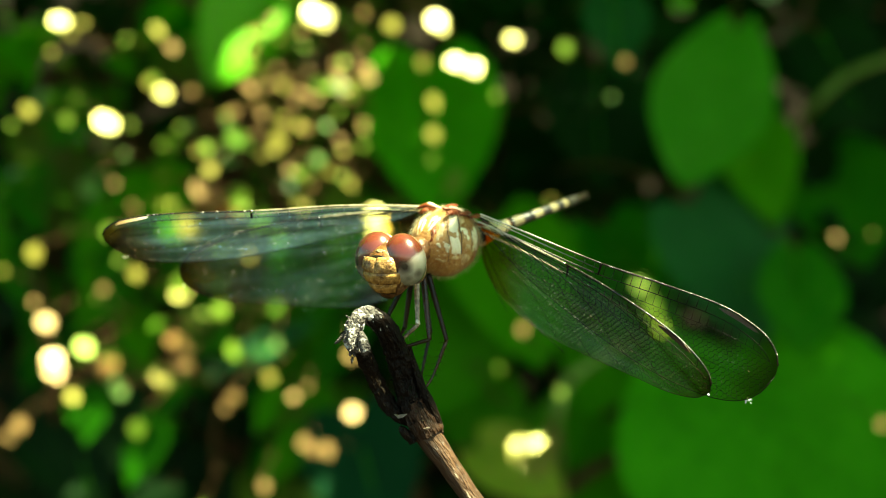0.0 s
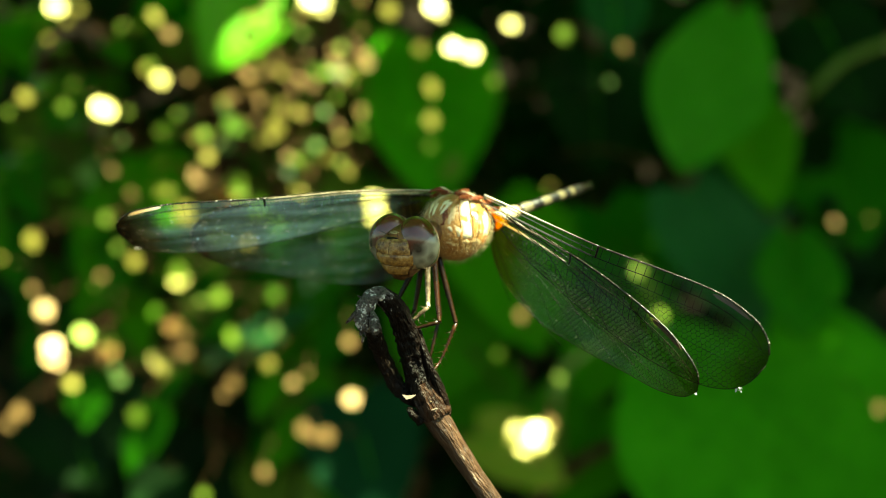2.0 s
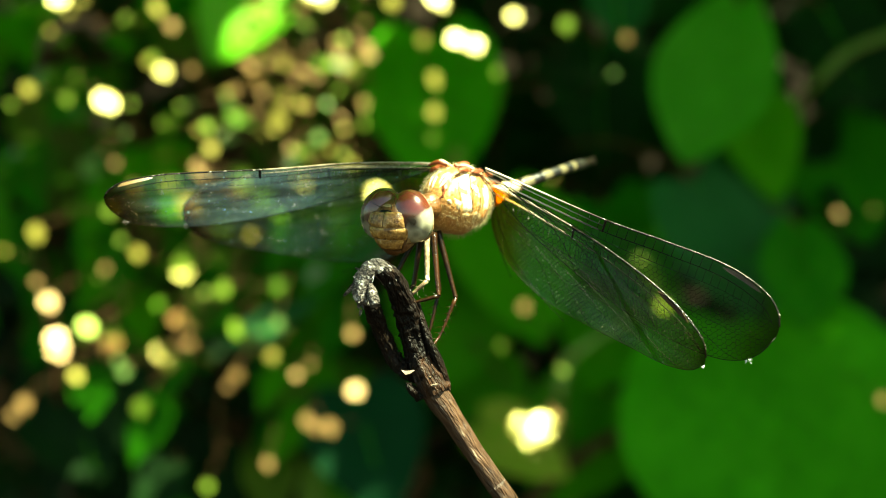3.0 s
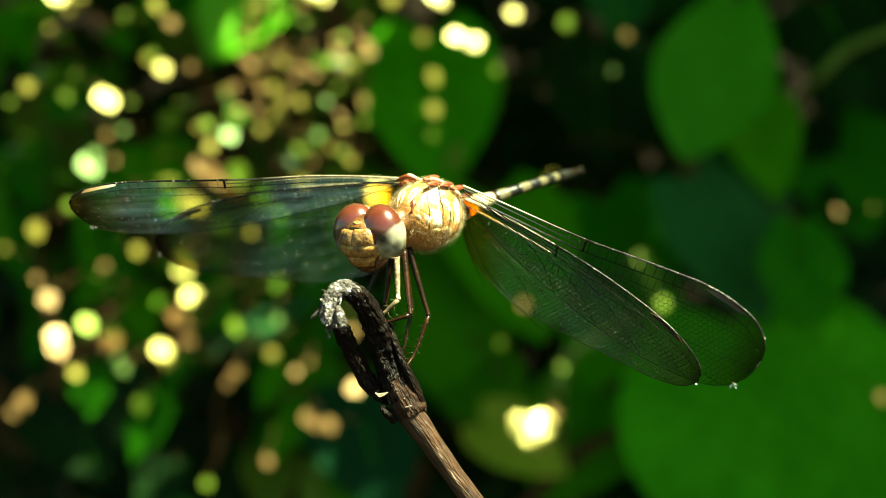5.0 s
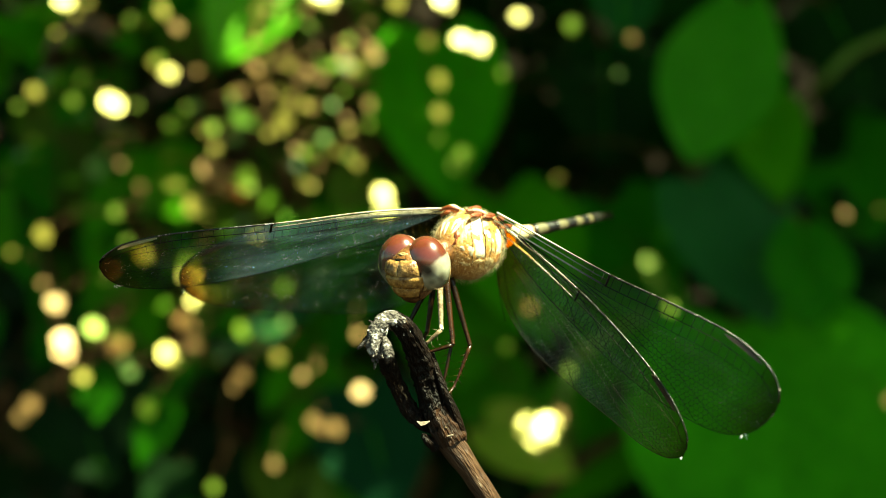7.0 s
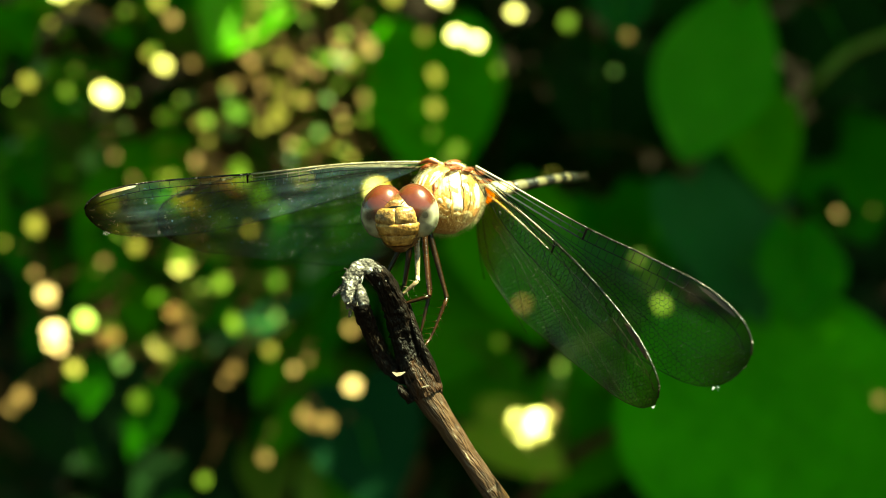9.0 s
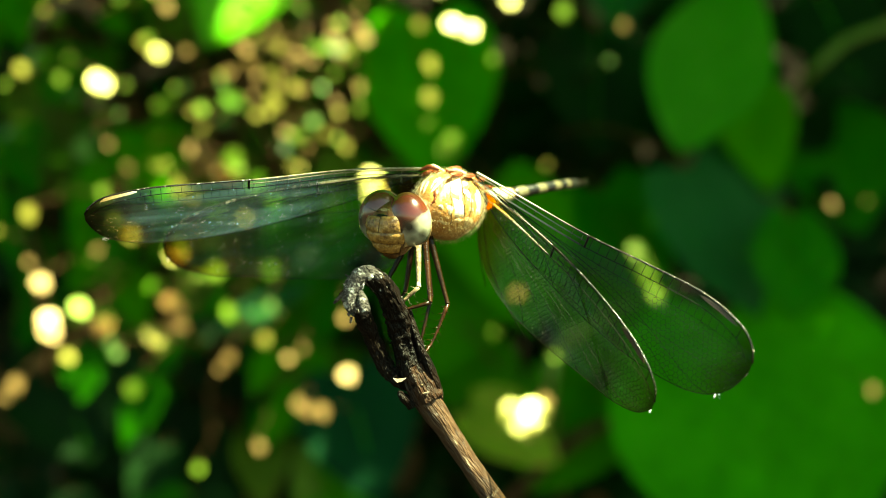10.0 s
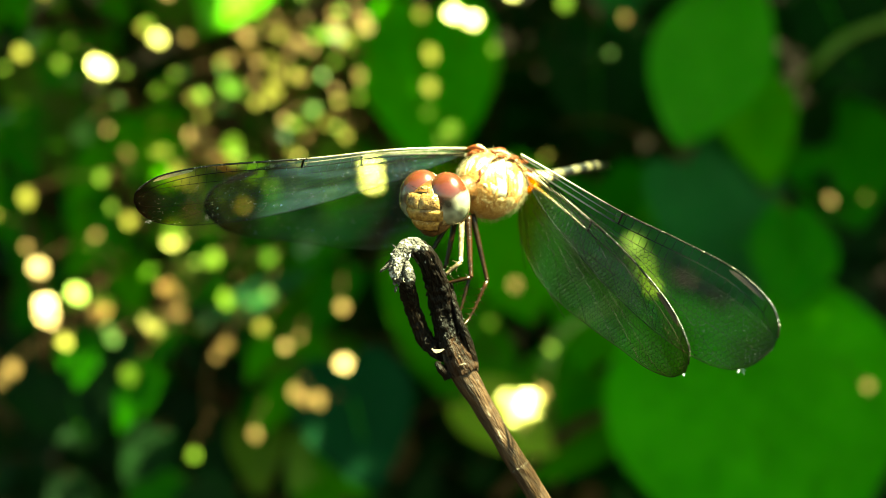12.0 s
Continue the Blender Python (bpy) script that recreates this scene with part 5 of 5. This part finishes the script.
        return 1.5 < u < L * 0.992 and le(u) + (te(u) - le(u)) * (0.37 - 0.13 * u / L) < v < te(u) - 0.02
    ni, nj = int(L / (s * 1.732)) + 2, int(13 / (s * 1.5))
    for j in range(-4, nj):
        for i in range(ni):
            a, b = node(i, j, 0), node(i, j, 1)
            ends = [(a, b)]
            # from the top of this link to the feet of the two in the next row
            if j % 2 == 0:
                nxt = (i - 1, j + 1), (i, j + 1)
            else:
                nxt = (i, j + 1), (i + 1, j + 1)
            for q in nxt:
                ends.append((b, node(q[0], q[1], 0)))
            for p, q in ends:
                if inside(p) and inside(q):
                    tube([(*P(*p), net), (*P(*q), net)], 1, 3, bm=bm)
    part("cell_net", bm, NET if clear else SPARK, wing, "fine net of dark veins")
    # coloured spot near the tip
    bm = bmesh.new()
    us = np.linspace(stig[0], stig[1], 9)
    thin = lambda u: 0.17 * min(1, 2.2 * math.sqrt(max(0, (u - stig[0]) * (stig[1] - u))) / (stig[1] - stig[0]))
    top = [bm.verts.new(P(u, le(u) + 0.28 - thin(u), 0.05) * MM) for u in us] + [bm.verts.new(P(u, le(u) + 0.30 + thin(u), 0.05) * MM) for u in us[::-1]]
    f = bm.faces.new(top)
    r = bmesh.ops.extrude_face_region(bm, geom=[f])
    bmesh.ops.translate(bm, verts=[v for v in r["geom"] if isinstance(v, bmesh.types.BMVert)], vec=(0, 0, -0.0001))
    bmesh.ops.recalc_face_normals(bm, faces=bm.faces)
    part("wing_spot", bm, spot_material, wing, "spot edged in black, coloured sun-bright on the left forewing", smooth=False)
    # a crumb of pale lint at the tip
    bm = bmesh.new()
    c = P(L * (0.965 if fore else 0.997), te(L * 0.965) + 0.05 if fore else 1.2)
    for k in range(9 if fore else 3):
        a = c + Vector((rnd.uniform(-0.35, 0.35), rnd.uniform(-0.1, 0.3), rnd.uniform(-0.2, 0.2))) * (0.7 if fore else 0.4)
        d = Vector((rnd.uniform(-1, 1), rnd.uniform(-0.6, 1), rnd.uniform(-1, 1))).normalized() * rnd.uniform(0.15, 0.4)
        w = rnd.choice((0.015, 0.02, 0.045))
        tube([(*a, w * 0.6), (*(a + d * 0.4 + Vector((0.05, 0.04, 0))), w), (*(a + d), w * 0.3)], 2, 5, bm=bm)
    part("lint", bm, LINT, wing, "tiny white crumb of lint")
    return wing


FORE_FILM, HIND_FILM = wing_film("forewing_film", 0.0297, False, 0.006), wing_film("hindwing_film", 0.0273, True, 0.006)
# left wings: the same film with a stronger painted haze
HAZY_FORE_FILM, HAZY_HIND_FILM = wing_film("hazy_forewing_film", 0.0297, False, 0.045), wing_film("hazy_hindwing_film", 0.0273, True, 0.045)
left_fore = build_wing("forewing", 0.007, True, HAZY_FORE_FILM, STIGMA_LIT)
left_hind = build_wing("hindwing", 0.006, False, HAZY_HIND_FILM)
right_fore = build_wing("forewing", 0.019, True, FORE_FILM)
right_hind = build_wing("hindwing", 0.015, False, HIND_FILM)
for wing, size in ((right_fore, 0.953), (right_hind, 0.964)):
    for ob in (wing, *wing.children):
        ob.data.transform(Matrix.Scale(size, 4))

# ---- what moves ----
PERCH = [
    (0, pose(-0.004577, 0.083837, 0.592571, 1.15, -0.36, 0.05)),
    (0.2, pose(-0.004769, 0.083299, 0.592770, 1.06, -1.54, 0.04)),
    (0.3, pose(-0.005511, 0.083086, 0.593389, 1.02, -2.00, 0.03)),
    (0.5, pose(-0.006862, 0.082889, 0.593895, 0.92, -2.43, -0.01)),
    (0.7, pose(-0.005517, 0.083033, 0.593331, 0.81, -2.41, -0.13)),
    (0.8, pose(-0.005028, 0.083200, 0.592845, 0.76, -2.37, -0.20)),
    (1, pose(-0.005701, 0.083685, 0.593728, 0.63, -2.17, -0.29)),
    (1.2, pose(-0.005126, 0.084276, 0.593776, 0.50, -0.82, -0.29)),
    (1.3, pose(-0.004476, 0.084532, 0.593237, 0.43, 0.19, -0.28)),
    (1.5, pose(-0.003220, 0.084782, 0.592760, 0.35, 1.35, -0.28)),
    (1.7, pose(-0.002861, 0.084697, 0.593001, 0.33, 1.22, -0.21)),
    (1.8, pose(-0.003815, 0.084614, 0.593279, 0.33, 1.12, -0.14)),
    (2, pose(-0.003641, 0.084445, 0.592920, 0.31, 0.99, -0.04)),
    (2.2, pose(-0.003048, 0.084333, 0.593914, 0.21, 1.02, -0.02)),
    (2.3, pose(-0.002945, 0.084273, 0.593482, 0.14, 1.05, -0.02)),
    (2.5, pose(-0.003136, 0.084065, 0.592863, -0.00, 1.08, 0.00)),
    (2.7, pose(-0.003824, 0.083669, 0.594017, -0.10, 1.08, 0.06)),
    (2.8, pose(-0.004060, 0.083423, 0.594569, -0.13, 1.08, 0.10)),
    (3, pose(-0.003968, 0.082903, 0.594571, -0.18, 1.07, 0.14)),
    (3.2, pose(-0.003119, 0.082427, 0.594707, -0.21, 1.00, 0.14)),
    (4.8, pose(-0.006676, 0.080591, 0.592696, -0.30, -0.90, 0.13)),
    (5, pose(-0.006237, 0.080571, 0.592758, -0.34, -0.96, 0.12)),
    (5.2, pose(-0.005447, 0.080882, 0.591849, -0.44, -0.71, 0.10)),
    (5.3, pose(-0.004671, 0.081199, 0.591883, -0.50, -0.47, 0.09)),
    (5.5, pose(-0.004213, 0.081913, 0.591431, -0.57, 0.02, 0.08)),
    (5.7, pose(-0.002983, 0.082470, 0.591795, -0.54, 0.29, 0.12)),
    (5.8, pose(-0.002616, 0.082655, 0.591576, -0.51, 0.36, 0.16)),
    (6, pose(-0.003054, 0.082809, 0.591131, -0.44, 0.45, 0.24)),
    (6.2, pose(-0.002028, 0.082758, 0.591440, -0.37, 0.55, 0.27)),
    (6.3, pose(-0.002097, 0.082690, 0.591637, -0.33, 0.60, 0.27)),
    (6.5, pose(-0.001836, 0.082454, 0.590584, -0.26, 0.65, 0.30)),
    (6.7, pose(-0.001574, 0.082105, 0.592130, -0.20, 0.49, 0.38)),
    (6.8, pose(-0.002207, 0.081938, 0.592430, -0.17, 0.36, 0.43)),
    (7, pose(-0.003207, 0.081748, 0.590439, -0.15, 0.19, 0.48)),
    (7.2, pose(-0.004132, 0.081713, 0.593172, -0.15, 0.18, 0.48)),
    (8.8, pose(-0.004946, 0.081638, 0.594190, -0.35, 0.14, 0.15)),
    (9, pose(-0.004579, 0.081603, 0.594203, -0.42, 0.13, 0.07)),
    (9.2, pose(-0.004248, 0.081524, 0.593162, -0.51, -0.01, -0.02)),
    (9.3, pose(-0.004552, 0.081475, 0.593289, -0.57, -0.11, -0.06)),
    (9.5, pose(-0.004453, 0.081422, 0.593071, -0.69, -0.24, -0.14)),
    (9.7, pose(-0.004067, 0.081505, 0.593273, -0.83, -0.12, -0.21)),
    (9.8, pose(-0.004053, 0.081586, 0.593361, -0.91, -0.02, -0.23)),
    (10, pose(-0.004034, 0.081757, 0.592741, -1.05, 0.10, -0.25)),
    (10.2, pose(-0.003401, 0.081867, 0.593271, -1.18, 0.10, -0.24)),
    (10.3, pose(-0.003503, 0.081905, 0.593533, -1.24, 0.10, -0.23)),
    (10.5, pose(-0.004068, 0.081976, 0.593095, -1.34, 0.10, -0.22)),
    (10.7, pose(-0.003523, 0.082089, 0.593467, -1.43, 0.16, -0.22)),
    (10.8, pose(-0.003421, 0.082185, 0.593762, -1.47, 0.26, -0.23)),
    (11, pose(-0.003184, 0.082513, 0.593610, -1.57, 0.69, -0.25)),
    (11.2, pose(-0.002717, 0.083042, 0.594198, -1.70, 1.43, -0.34)),
    (11.3, pose(-0.001836, 0.083334, 0.594082, -1.76, 1.79, -0.40)),
    (11.5, pose(-0.000616, 0.083840, 0.593764, -1.82, 2.17, -0.47)),
    (12, pose(-0.000318, 0.084254, 0.594099, -1.64, 2.19, -0.43)),
]
LF = [
    (0, pose(0.002500, 0.003600, 0.012800, 32.41, 175.83, -0.73)),
    (0.5, pose(0.002500, 0.003600, 0.012800, 32.15, 177.08, -5.05)),
    (1, pose(0.002500, 0.003600, 0.012800, 31.93, 177.66, -10.37)),
    (1.5, pose(0.002500, 0.003600, 0.012800, 32.60, 173.38, 1.10)),
    (2, pose(0.002500, 0.003600, 0.012800, 32.52, 173.25, 0.46)),
    (2.5, pose(0.002500, 0.003600, 0.012800, 32.85, 173.45, 3.17)),
    (3, pose(0.002500, 0.003600, 0.012800, 32.89, 173.50, 3.43)),
    (5, pose(0.002500, 0.003600, 0.012800, 32.47, 177.41, 0.07)),
    (5.5, pose(0.002500, 0.003600, 0.012800, 34.23, 171.18, 10.70)),
    (6, pose(0.002500, 0.003600, 0.012800, 34.29, 171.52, 11.42)),
    (6.5, pose(0.002427, 0.003575, 0.012786, 35.79, 171.27, 19.72)),
    (7, pose(0.002500, 0.003600, 0.012800, 34.87, 171.50, 14.84)),
    (9, pose(0.002500, 0.003600, 0.012800, 33.56, 171.68, 7.06)),
    (9.5, pose(0.002500, 0.003600, 0.012800, 34.20, 171.00, 10.32)),
    (10, pose(0.002500, 0.003600, 0.012800, 33.79, 171.64, 8.44)),
    (10.5, pose(0.002500, 0.003600, 0.012800, 34.0, 170.9, 9.2)),
    (11, pose(0.002500, 0.003600, 0.012800, 34.23, 169.98, 9.51)),
    (11.5, pose(0.002187, 0.003497, 0.012724, 36.41, 168.77, 18.60)),
    (12, pose(0.002268, 0.003525, 0.012740, 36.57, 168.00, 18.19)),
]
LH = [
    (0, pose(0.003350, 0.008000, 0.012400, 67.65, 167.79, -12.89)),
    (0.5, pose(0.003350, 0.008000, 0.012400, 67.16, 171.41, -20.86)),
    (1, pose(0.003350, 0.008000, 0.012400, 66.88, 169.54, -18.86)),
    (1.5, pose(0.003350, 0.008000, 0.012400, 67.66, 169.23, -14.50)),
    (2, pose(0.003350, 0.008000, 0.012400, 68.41, 171.54, -13.53)),
    (2.5, pose(0.003350, 0.008000, 0.012400, 68.38, 171.33, -13.37)),
    (3, pose(0.003350, 0.008000, 0.012400, 68.58, 171.38, -12.12)),
    (5, pose(0.003350, 0.008000, 0.012400, 68.01, 170.35, -14.13)),
    (5.5, pose(0.003350, 0.008000, 0.012400, 68.73, 165.15, -6.60)),
    (6, pose(0.003350, 0.008000, 0.012400, 69.60, 169.79, -4.62)),
    (6.5, pose(0.003350, 0.008000, 0.012400, 69.86, 167.94, -2.74)),
    (7, pose(0.003350, 0.008000, 0.012400, 69.33, 167.40, -5.04)),
    (9, pose(0.003350, 0.008000, 0.012400, 69.64, 170.24, -4.59)),
    (9.5, pose(0.003350, 0.008000, 0.012400, 69.42, 167.46, -4.62)),
    (10, pose(0.003350, 0.008000, 0.012400, 69.02, 165.41, -5.56)),
    (10.5, pose(0.003350, 0.008000, 0.012400, 69.43, 166.61, -4.31)),
    (11, pose(0.003350, 0.008000, 0.012400, 69.67, 164.62, -2.86)),
    (11.5, pose(0.003350, 0.008000, 0.012400, 70.01, 166.81, -1.83)),
    (12, pose(0.003350, 0.008000, 0.012400, 69.82, 167.12, -2.73)),
]
RF = [
    (0, pose(0.007817, 0.001720, 0.011950, -86.31, 25.00, -22.83)),
    (0.5, pose(0.007703, 0.001785, 0.011941, -87.37, 30.40, -21.33)),
    (1, pose(0.007532, 0.001850, 0.012044, -87.73, 31.19, -21.52)),
    (1.5, pose(0.007150, 0.002000, 0.012300, -90.75, 25.56, -30.79)),
    (2, pose(0.007150, 0.002000, 0.012300, -89.74, 25.53, -28.99)),
    (2.5, pose(0.007208, 0.001976, 0.012269, -86.50, 25.82, -22.61)),
    (3, pose(0.007227, 0.001969, 0.012258, -86.16, 26.00, -21.82)),
    (5, pose(0.007882, 0.001700, 0.011871, -86.99, 27.66, -22.31)),
    (5.5, pose(0.007150, 0.002000, 0.012300, -96.11, 29.94, -35.70)),
    (6, pose(0.007150, 0.002000, 0.012300, -96.92, 28.01, -38.49)),
    (6.5, pose(0.007150, 0.002000, 0.012300, -94.48, 30.54, -32.82)),
    (7, pose(0.007150, 0.002000, 0.012300, -94.03, 29.83, -32.67)),
    (9, pose(0.007150, 0.002000, 0.012300, -93.34, 30.78, -30.90)),
    (9.5, pose(0.007227, 0.001968, 0.012246, -88.68, 32.20, -22.56)),
    (10, pose(0.007150, 0.002000, 0.012300, -92.25, 31.11, -28.98)),
    (10.5, pose(0.007188, 0.001984, 0.012272, -88.78, 33.09, -22.25)),
    (11, pose(0.007150, 0.002000, 0.012300, -96.86, 28.91, -37.64)),
    (11.5, pose(0.007150, 0.002000, 0.012300, -97.57, 28.44, -39.05)),
    (12, pose(0.007150, 0.002000, 0.012300, -97.99, 28.46, -39.63)),
]
RH = [
    (0, pose(0.008200, 0.007000, 0.011000, -62.12, 29.49, -37.68)),
    (0.5, pose(0.008200, 0.007000, 0.011000, -69.52, 33.62, -44.10)),
    (1, pose(0.008200, 0.007000, 0.011000, -70.68, 37.05, -43.06)),
    (1.5, pose(0.008200, 0.007000, 0.011000, -67.93, 31.51, -43.82)),
    (2, pose(0.008200, 0.007000, 0.011000, -68.07, 31.63, -43.89)),
    (2.5, pose(0.008200, 0.007000, 0.011000, -67.33, 33.01, -41.88)),
    (3, pose(0.008200, 0.007000, 0.011000, -67.08, 31.80, -42.50)),
    (5, pose(0.008200, 0.007000, 0.011000, -59.47, 34.50, -30.09)),
    (5.5, pose(0.008200, 0.007000, 0.011000, -82.43, 42.05, -52.51)),
    (6, pose(0.008200, 0.007000, 0.011000, -81.31, 41.07, -51.96)),
    (6.5, pose(0.008200, 0.007000, 0.011000, -79.25, 41.16, -49.84)),
    (7, pose(0.008200, 0.007000, 0.011000, -76.49, 41.27, -46.91)),
    (9, pose(0.008200, 0.007000, 0.011000, -77.62, 40.70, -48.43)),
    (9.5, pose(0.008200, 0.007000, 0.011000, -78.10, 39.63, -49.55)),
    (10, pose(0.008200, 0.007000, 0.011000, -79.44, 39.62, -50.92)),
    (10.5, pose(0.008200, 0.007000, 0.011000, -79.90, 39.69, -51.33)),
    (11, pose(0.008200, 0.007000, 0.011000, -80.12, 37.84, -52.67)),
    (11.5, pose(0.008200, 0.007000, 0.011000, -79.77, 35.73, -53.68)),
    (12, pose(0.008200, 0.007000, 0.011000, -80.98, 35.19, -55.22)),
]
AB = [
    (0, pose(0.008600, 0.008400, 0.010600, -106.24, -12.18, 54.08)),
    (0.5, pose(0.008600, 0.008400, 0.010600, -100.93, -8.45, 52.73)),
    (1, pose(0.008600, 0.008400, 0.010600, -100.66, -8.32, 52.44)),
    (1.5, pose(0.008600, 0.008400, 0.010600, -108.35, -13.30, 55.25)),
    (2, pose(0.008600, 0.008400, 0.010600, -107.60, -12.55, 55.58)),
    (2.5, pose(0.008600, 0.008400, 0.010600, -107.53, -12.99, 54.57)),
    (3, pose(0.008600, 0.008400, 0.010600, -108.49, -13.57, 54.95)),
    (5, pose(0.008600, 0.008400, 0.010600, -104.98, -12.18, 51.74)),
    (5.5, pose(0.008600, 0.008400, 0.010600, -96.74, -5.10, 53.09)),
    (6, pose(0.008600, 0.008400, 0.010600, -99.41, -7.00, 53.67)),
    (6.5, pose(0.008600, 0.008400, 0.010600, -99.45, -7.01, 53.77)),
    (7, pose(0.008600, 0.008400, 0.010600, -99.32, -7.00, 53.40)),
    (9, pose(0.008600, 0.008400, 0.010600, -101.81, -8.16, 55.85)),
    (9.5, pose(0.008600, 0.008400, 0.010600, -100.90, -7.28, 56.64)),
    (10, pose(0.008600, 0.008400, 0.010600, -101.55, -7.91, 56.06)),
    (10.5, pose(0.008600, 0.008400, 0.010600, -103.01, -9.16, 55.44)),
    (11, pose(0.008600, 0.008400, 0.010600, -104.70, -9.56, 57.67)),
    (11.5, pose(0.008600, 0.008400, 0.010600, -107.71, -10.84, 59.50)),
    (12, pose(0.008600, 0.008400, 0.010600, -107.33, -10.61, 59.45)),
]

HEAD_AT = (0.3, -1.1, 7.9)
HEAD = [(t, mm(HEAD_AT[0] + dx, HEAD_AT[1], HEAD_AT[2] + dz, rx, ry, rz)) for t, dx, dz, rx, ry, rz in (  # shift, turn
    (0, -0.25, -0.1, 10, 4, -28), (1, -0.2, -0.1, 12, 6, -26), (2, -0.1, -0.1, 10, 6, -28), (3, -0.6, -0.3, 8, 4, -25), (5, -0.2, -0.1, 10, 4, -30), (5.5, -0.2, -0.1, 10, 5, -31), (6.5, -0.25, -0.1, 10, 4, -31), (7, -0.2, -0.1, 10, 4, -31),
    (9, 0.5, 0, 8, -2, -6), (9.5, 0, 0, 12, 6, -28), (10, 0, 0, 12, 6, -28), (10.5, 0, 0, 12, 5, -28), (11, -0.25, -0.1, 10, 2, -25), (11.5, -0.4, -0.2, 10, 4, -30), (12, -0.55, -0.35, 10, 4, -30))]


def build_shadow_leaf():
    """An unseen narrow leaf on a thin twig, added over the perch to cast a shadow that comes and goes."""
    leaf = part("swaying_leaf", blade(0.045, 0.0095, 0.1, 0.03, 0, 10, 6, 2), DEEP_SHADE)
    part("twig", tube([(0, 0.001, 0.0003, 0.0006), (0.002, -0.02, 0.004, 0.0008), (0.02, -0.05, 0.04, 0.001), (0.05, -0.09, 0.068, 0.0012), (0.07, -0.12, 0.072, 0.0014)], 4, 6, scale=1), TWIG, leaf)
    return tagged(leaf, "unseen narrow leaf added to shadow the dragonfly", "leaf")


swaying_leaf = build_shadow_leaf()
FLECKS = [  # a sunlit place of the hedge, and for each time how far its unseen added leaf has swung clear of its light
    (445, 40, 0.57, ((0, 12), (0.4, 30), (3.2, 28), (4.6, 2), (9.0, 0), (9.8, 28), (12, 26))),
    (155, 305, 0.50, ((0, 0), (4.3, 2), (4.8, 26), (6.1, 26), (6.6, 3), (12, 0))),
    (402, 250, 0.50, ((0, 6), (4.3, 8), (4.8, 28), (6.2, 26), (6.8, 4), (12, 2))),
    (332, 520, 0.50, ((0, 3), (4.8, 10), (5.5, 30), (6.6, 28), (7.2, 6), (12, 3))),
    (1143, 488, 0.50, ((0, 28), (1.7, 26), (2.1, 2), (6.3, 4), (6.7, 12), (7.3, 3), (9.0, 3), (9.7, 28), (12, 28))),
    (801, 289, 0.50, ((0, 2), (5.5, 3), (6.3, 28), (12, 28))),
    (948, 768, 0.50, ((0, 6), (0.35, 26), (12, 26))),
]


def fleck_rows(x, y, depth, swing):
    """The unseen leaf hangs in the sun's line to that place, just under the foliage overhead."""
    p = spot(*lay(x, y), depth)
    at = p + SUN * ((0.985 - p.z) / SUN.z)
    return [(t, facing(at + Vector((mmx * MM, -0.0125, 0.1 * mmx * MM)), Vector((0.004 * mmx, 0, 1)), (0.01 * mmx, 1, 0.05))) for t, mmx in swing]


# unseen blockers, one added for each sun fleck
fleck_leaves = []
for k in range(len(FLECKS)):
    leaf = part("swaying_leaf", blade(0.026, 0.021, 0.1, 0.03, 0, 8, 6, 5 + k), GREEN)
    part("twig", tube([(0, 0.001, 0.0003, 0.0006), (0.004, -0.01, 0.02, 0.0008), (0.012, -0.02, 0.05, 0.001)], 4, 6, scale=1), TWIG, leaf)
    fleck_leaves.append(tagged(leaf, "unseen leaf added to cover and bare a sun fleck", "leaf", "swaying leaves overhead"))
# when the added leaf's shadow lies on the dragonfly, and how far right
SHADOW = [(0, 9), (0.25, 6), (0.45, 1), (0.8, 1), (1.0, 1), (1.2, -16), (1.45, 1), (1.6, -10), (1.8, -10), (2.0, 2.5), (2.5, 2.5), (2.8, 1.5), (3.0, -1.5), (3.4, -16), (6.0, -16), (6.2, 9), (6.4, -4),
          (6.5, -16), (7.2, -16), (8.8, -16), (9.0, -13), (9.4, -2.5), (9.5, -1.2), (10.0, -1.2), (10.5, -4), (11.0, -16), (12.0, -16)]


def leaf_rows():
    """The leaf stands on the sun's line through the perch, its edge so many millimetres to the right of it."""
    rows = []
    for t, edge in SHADOW:
        x, y, z = [float(np.interp(t, [r[0] for r in PERCH], [r[1].translation[k] for r in PERCH])) for k in range(3)]
        foot = Vector((x + edge * MM - 0.00475, y - 0.001, z + 0.004))
        at = foot + SUN * 0.36
        rows.append((t, facing(at + Vector((0, -0.022, 0)), Vector((0, 0, 1)), (0, 1, 0.05))))
    return rows


def motions():
    walk(swaying_leaf, leaf_rows())
    for leaf, fleck in zip(fleck_leaves, FLECKS):
        walk(leaf, fleck_rows(*fleck))
    walk(stick, PERCH)
    walk(dragonfly, PERCH)
    walk(head, HEAD)
    walk(abdomen, AB)
    walk(left_fore, LF)
    walk(left_hind, LH)
    walk(right_fore, RF)
    walk(right_hind, RH)


motions()
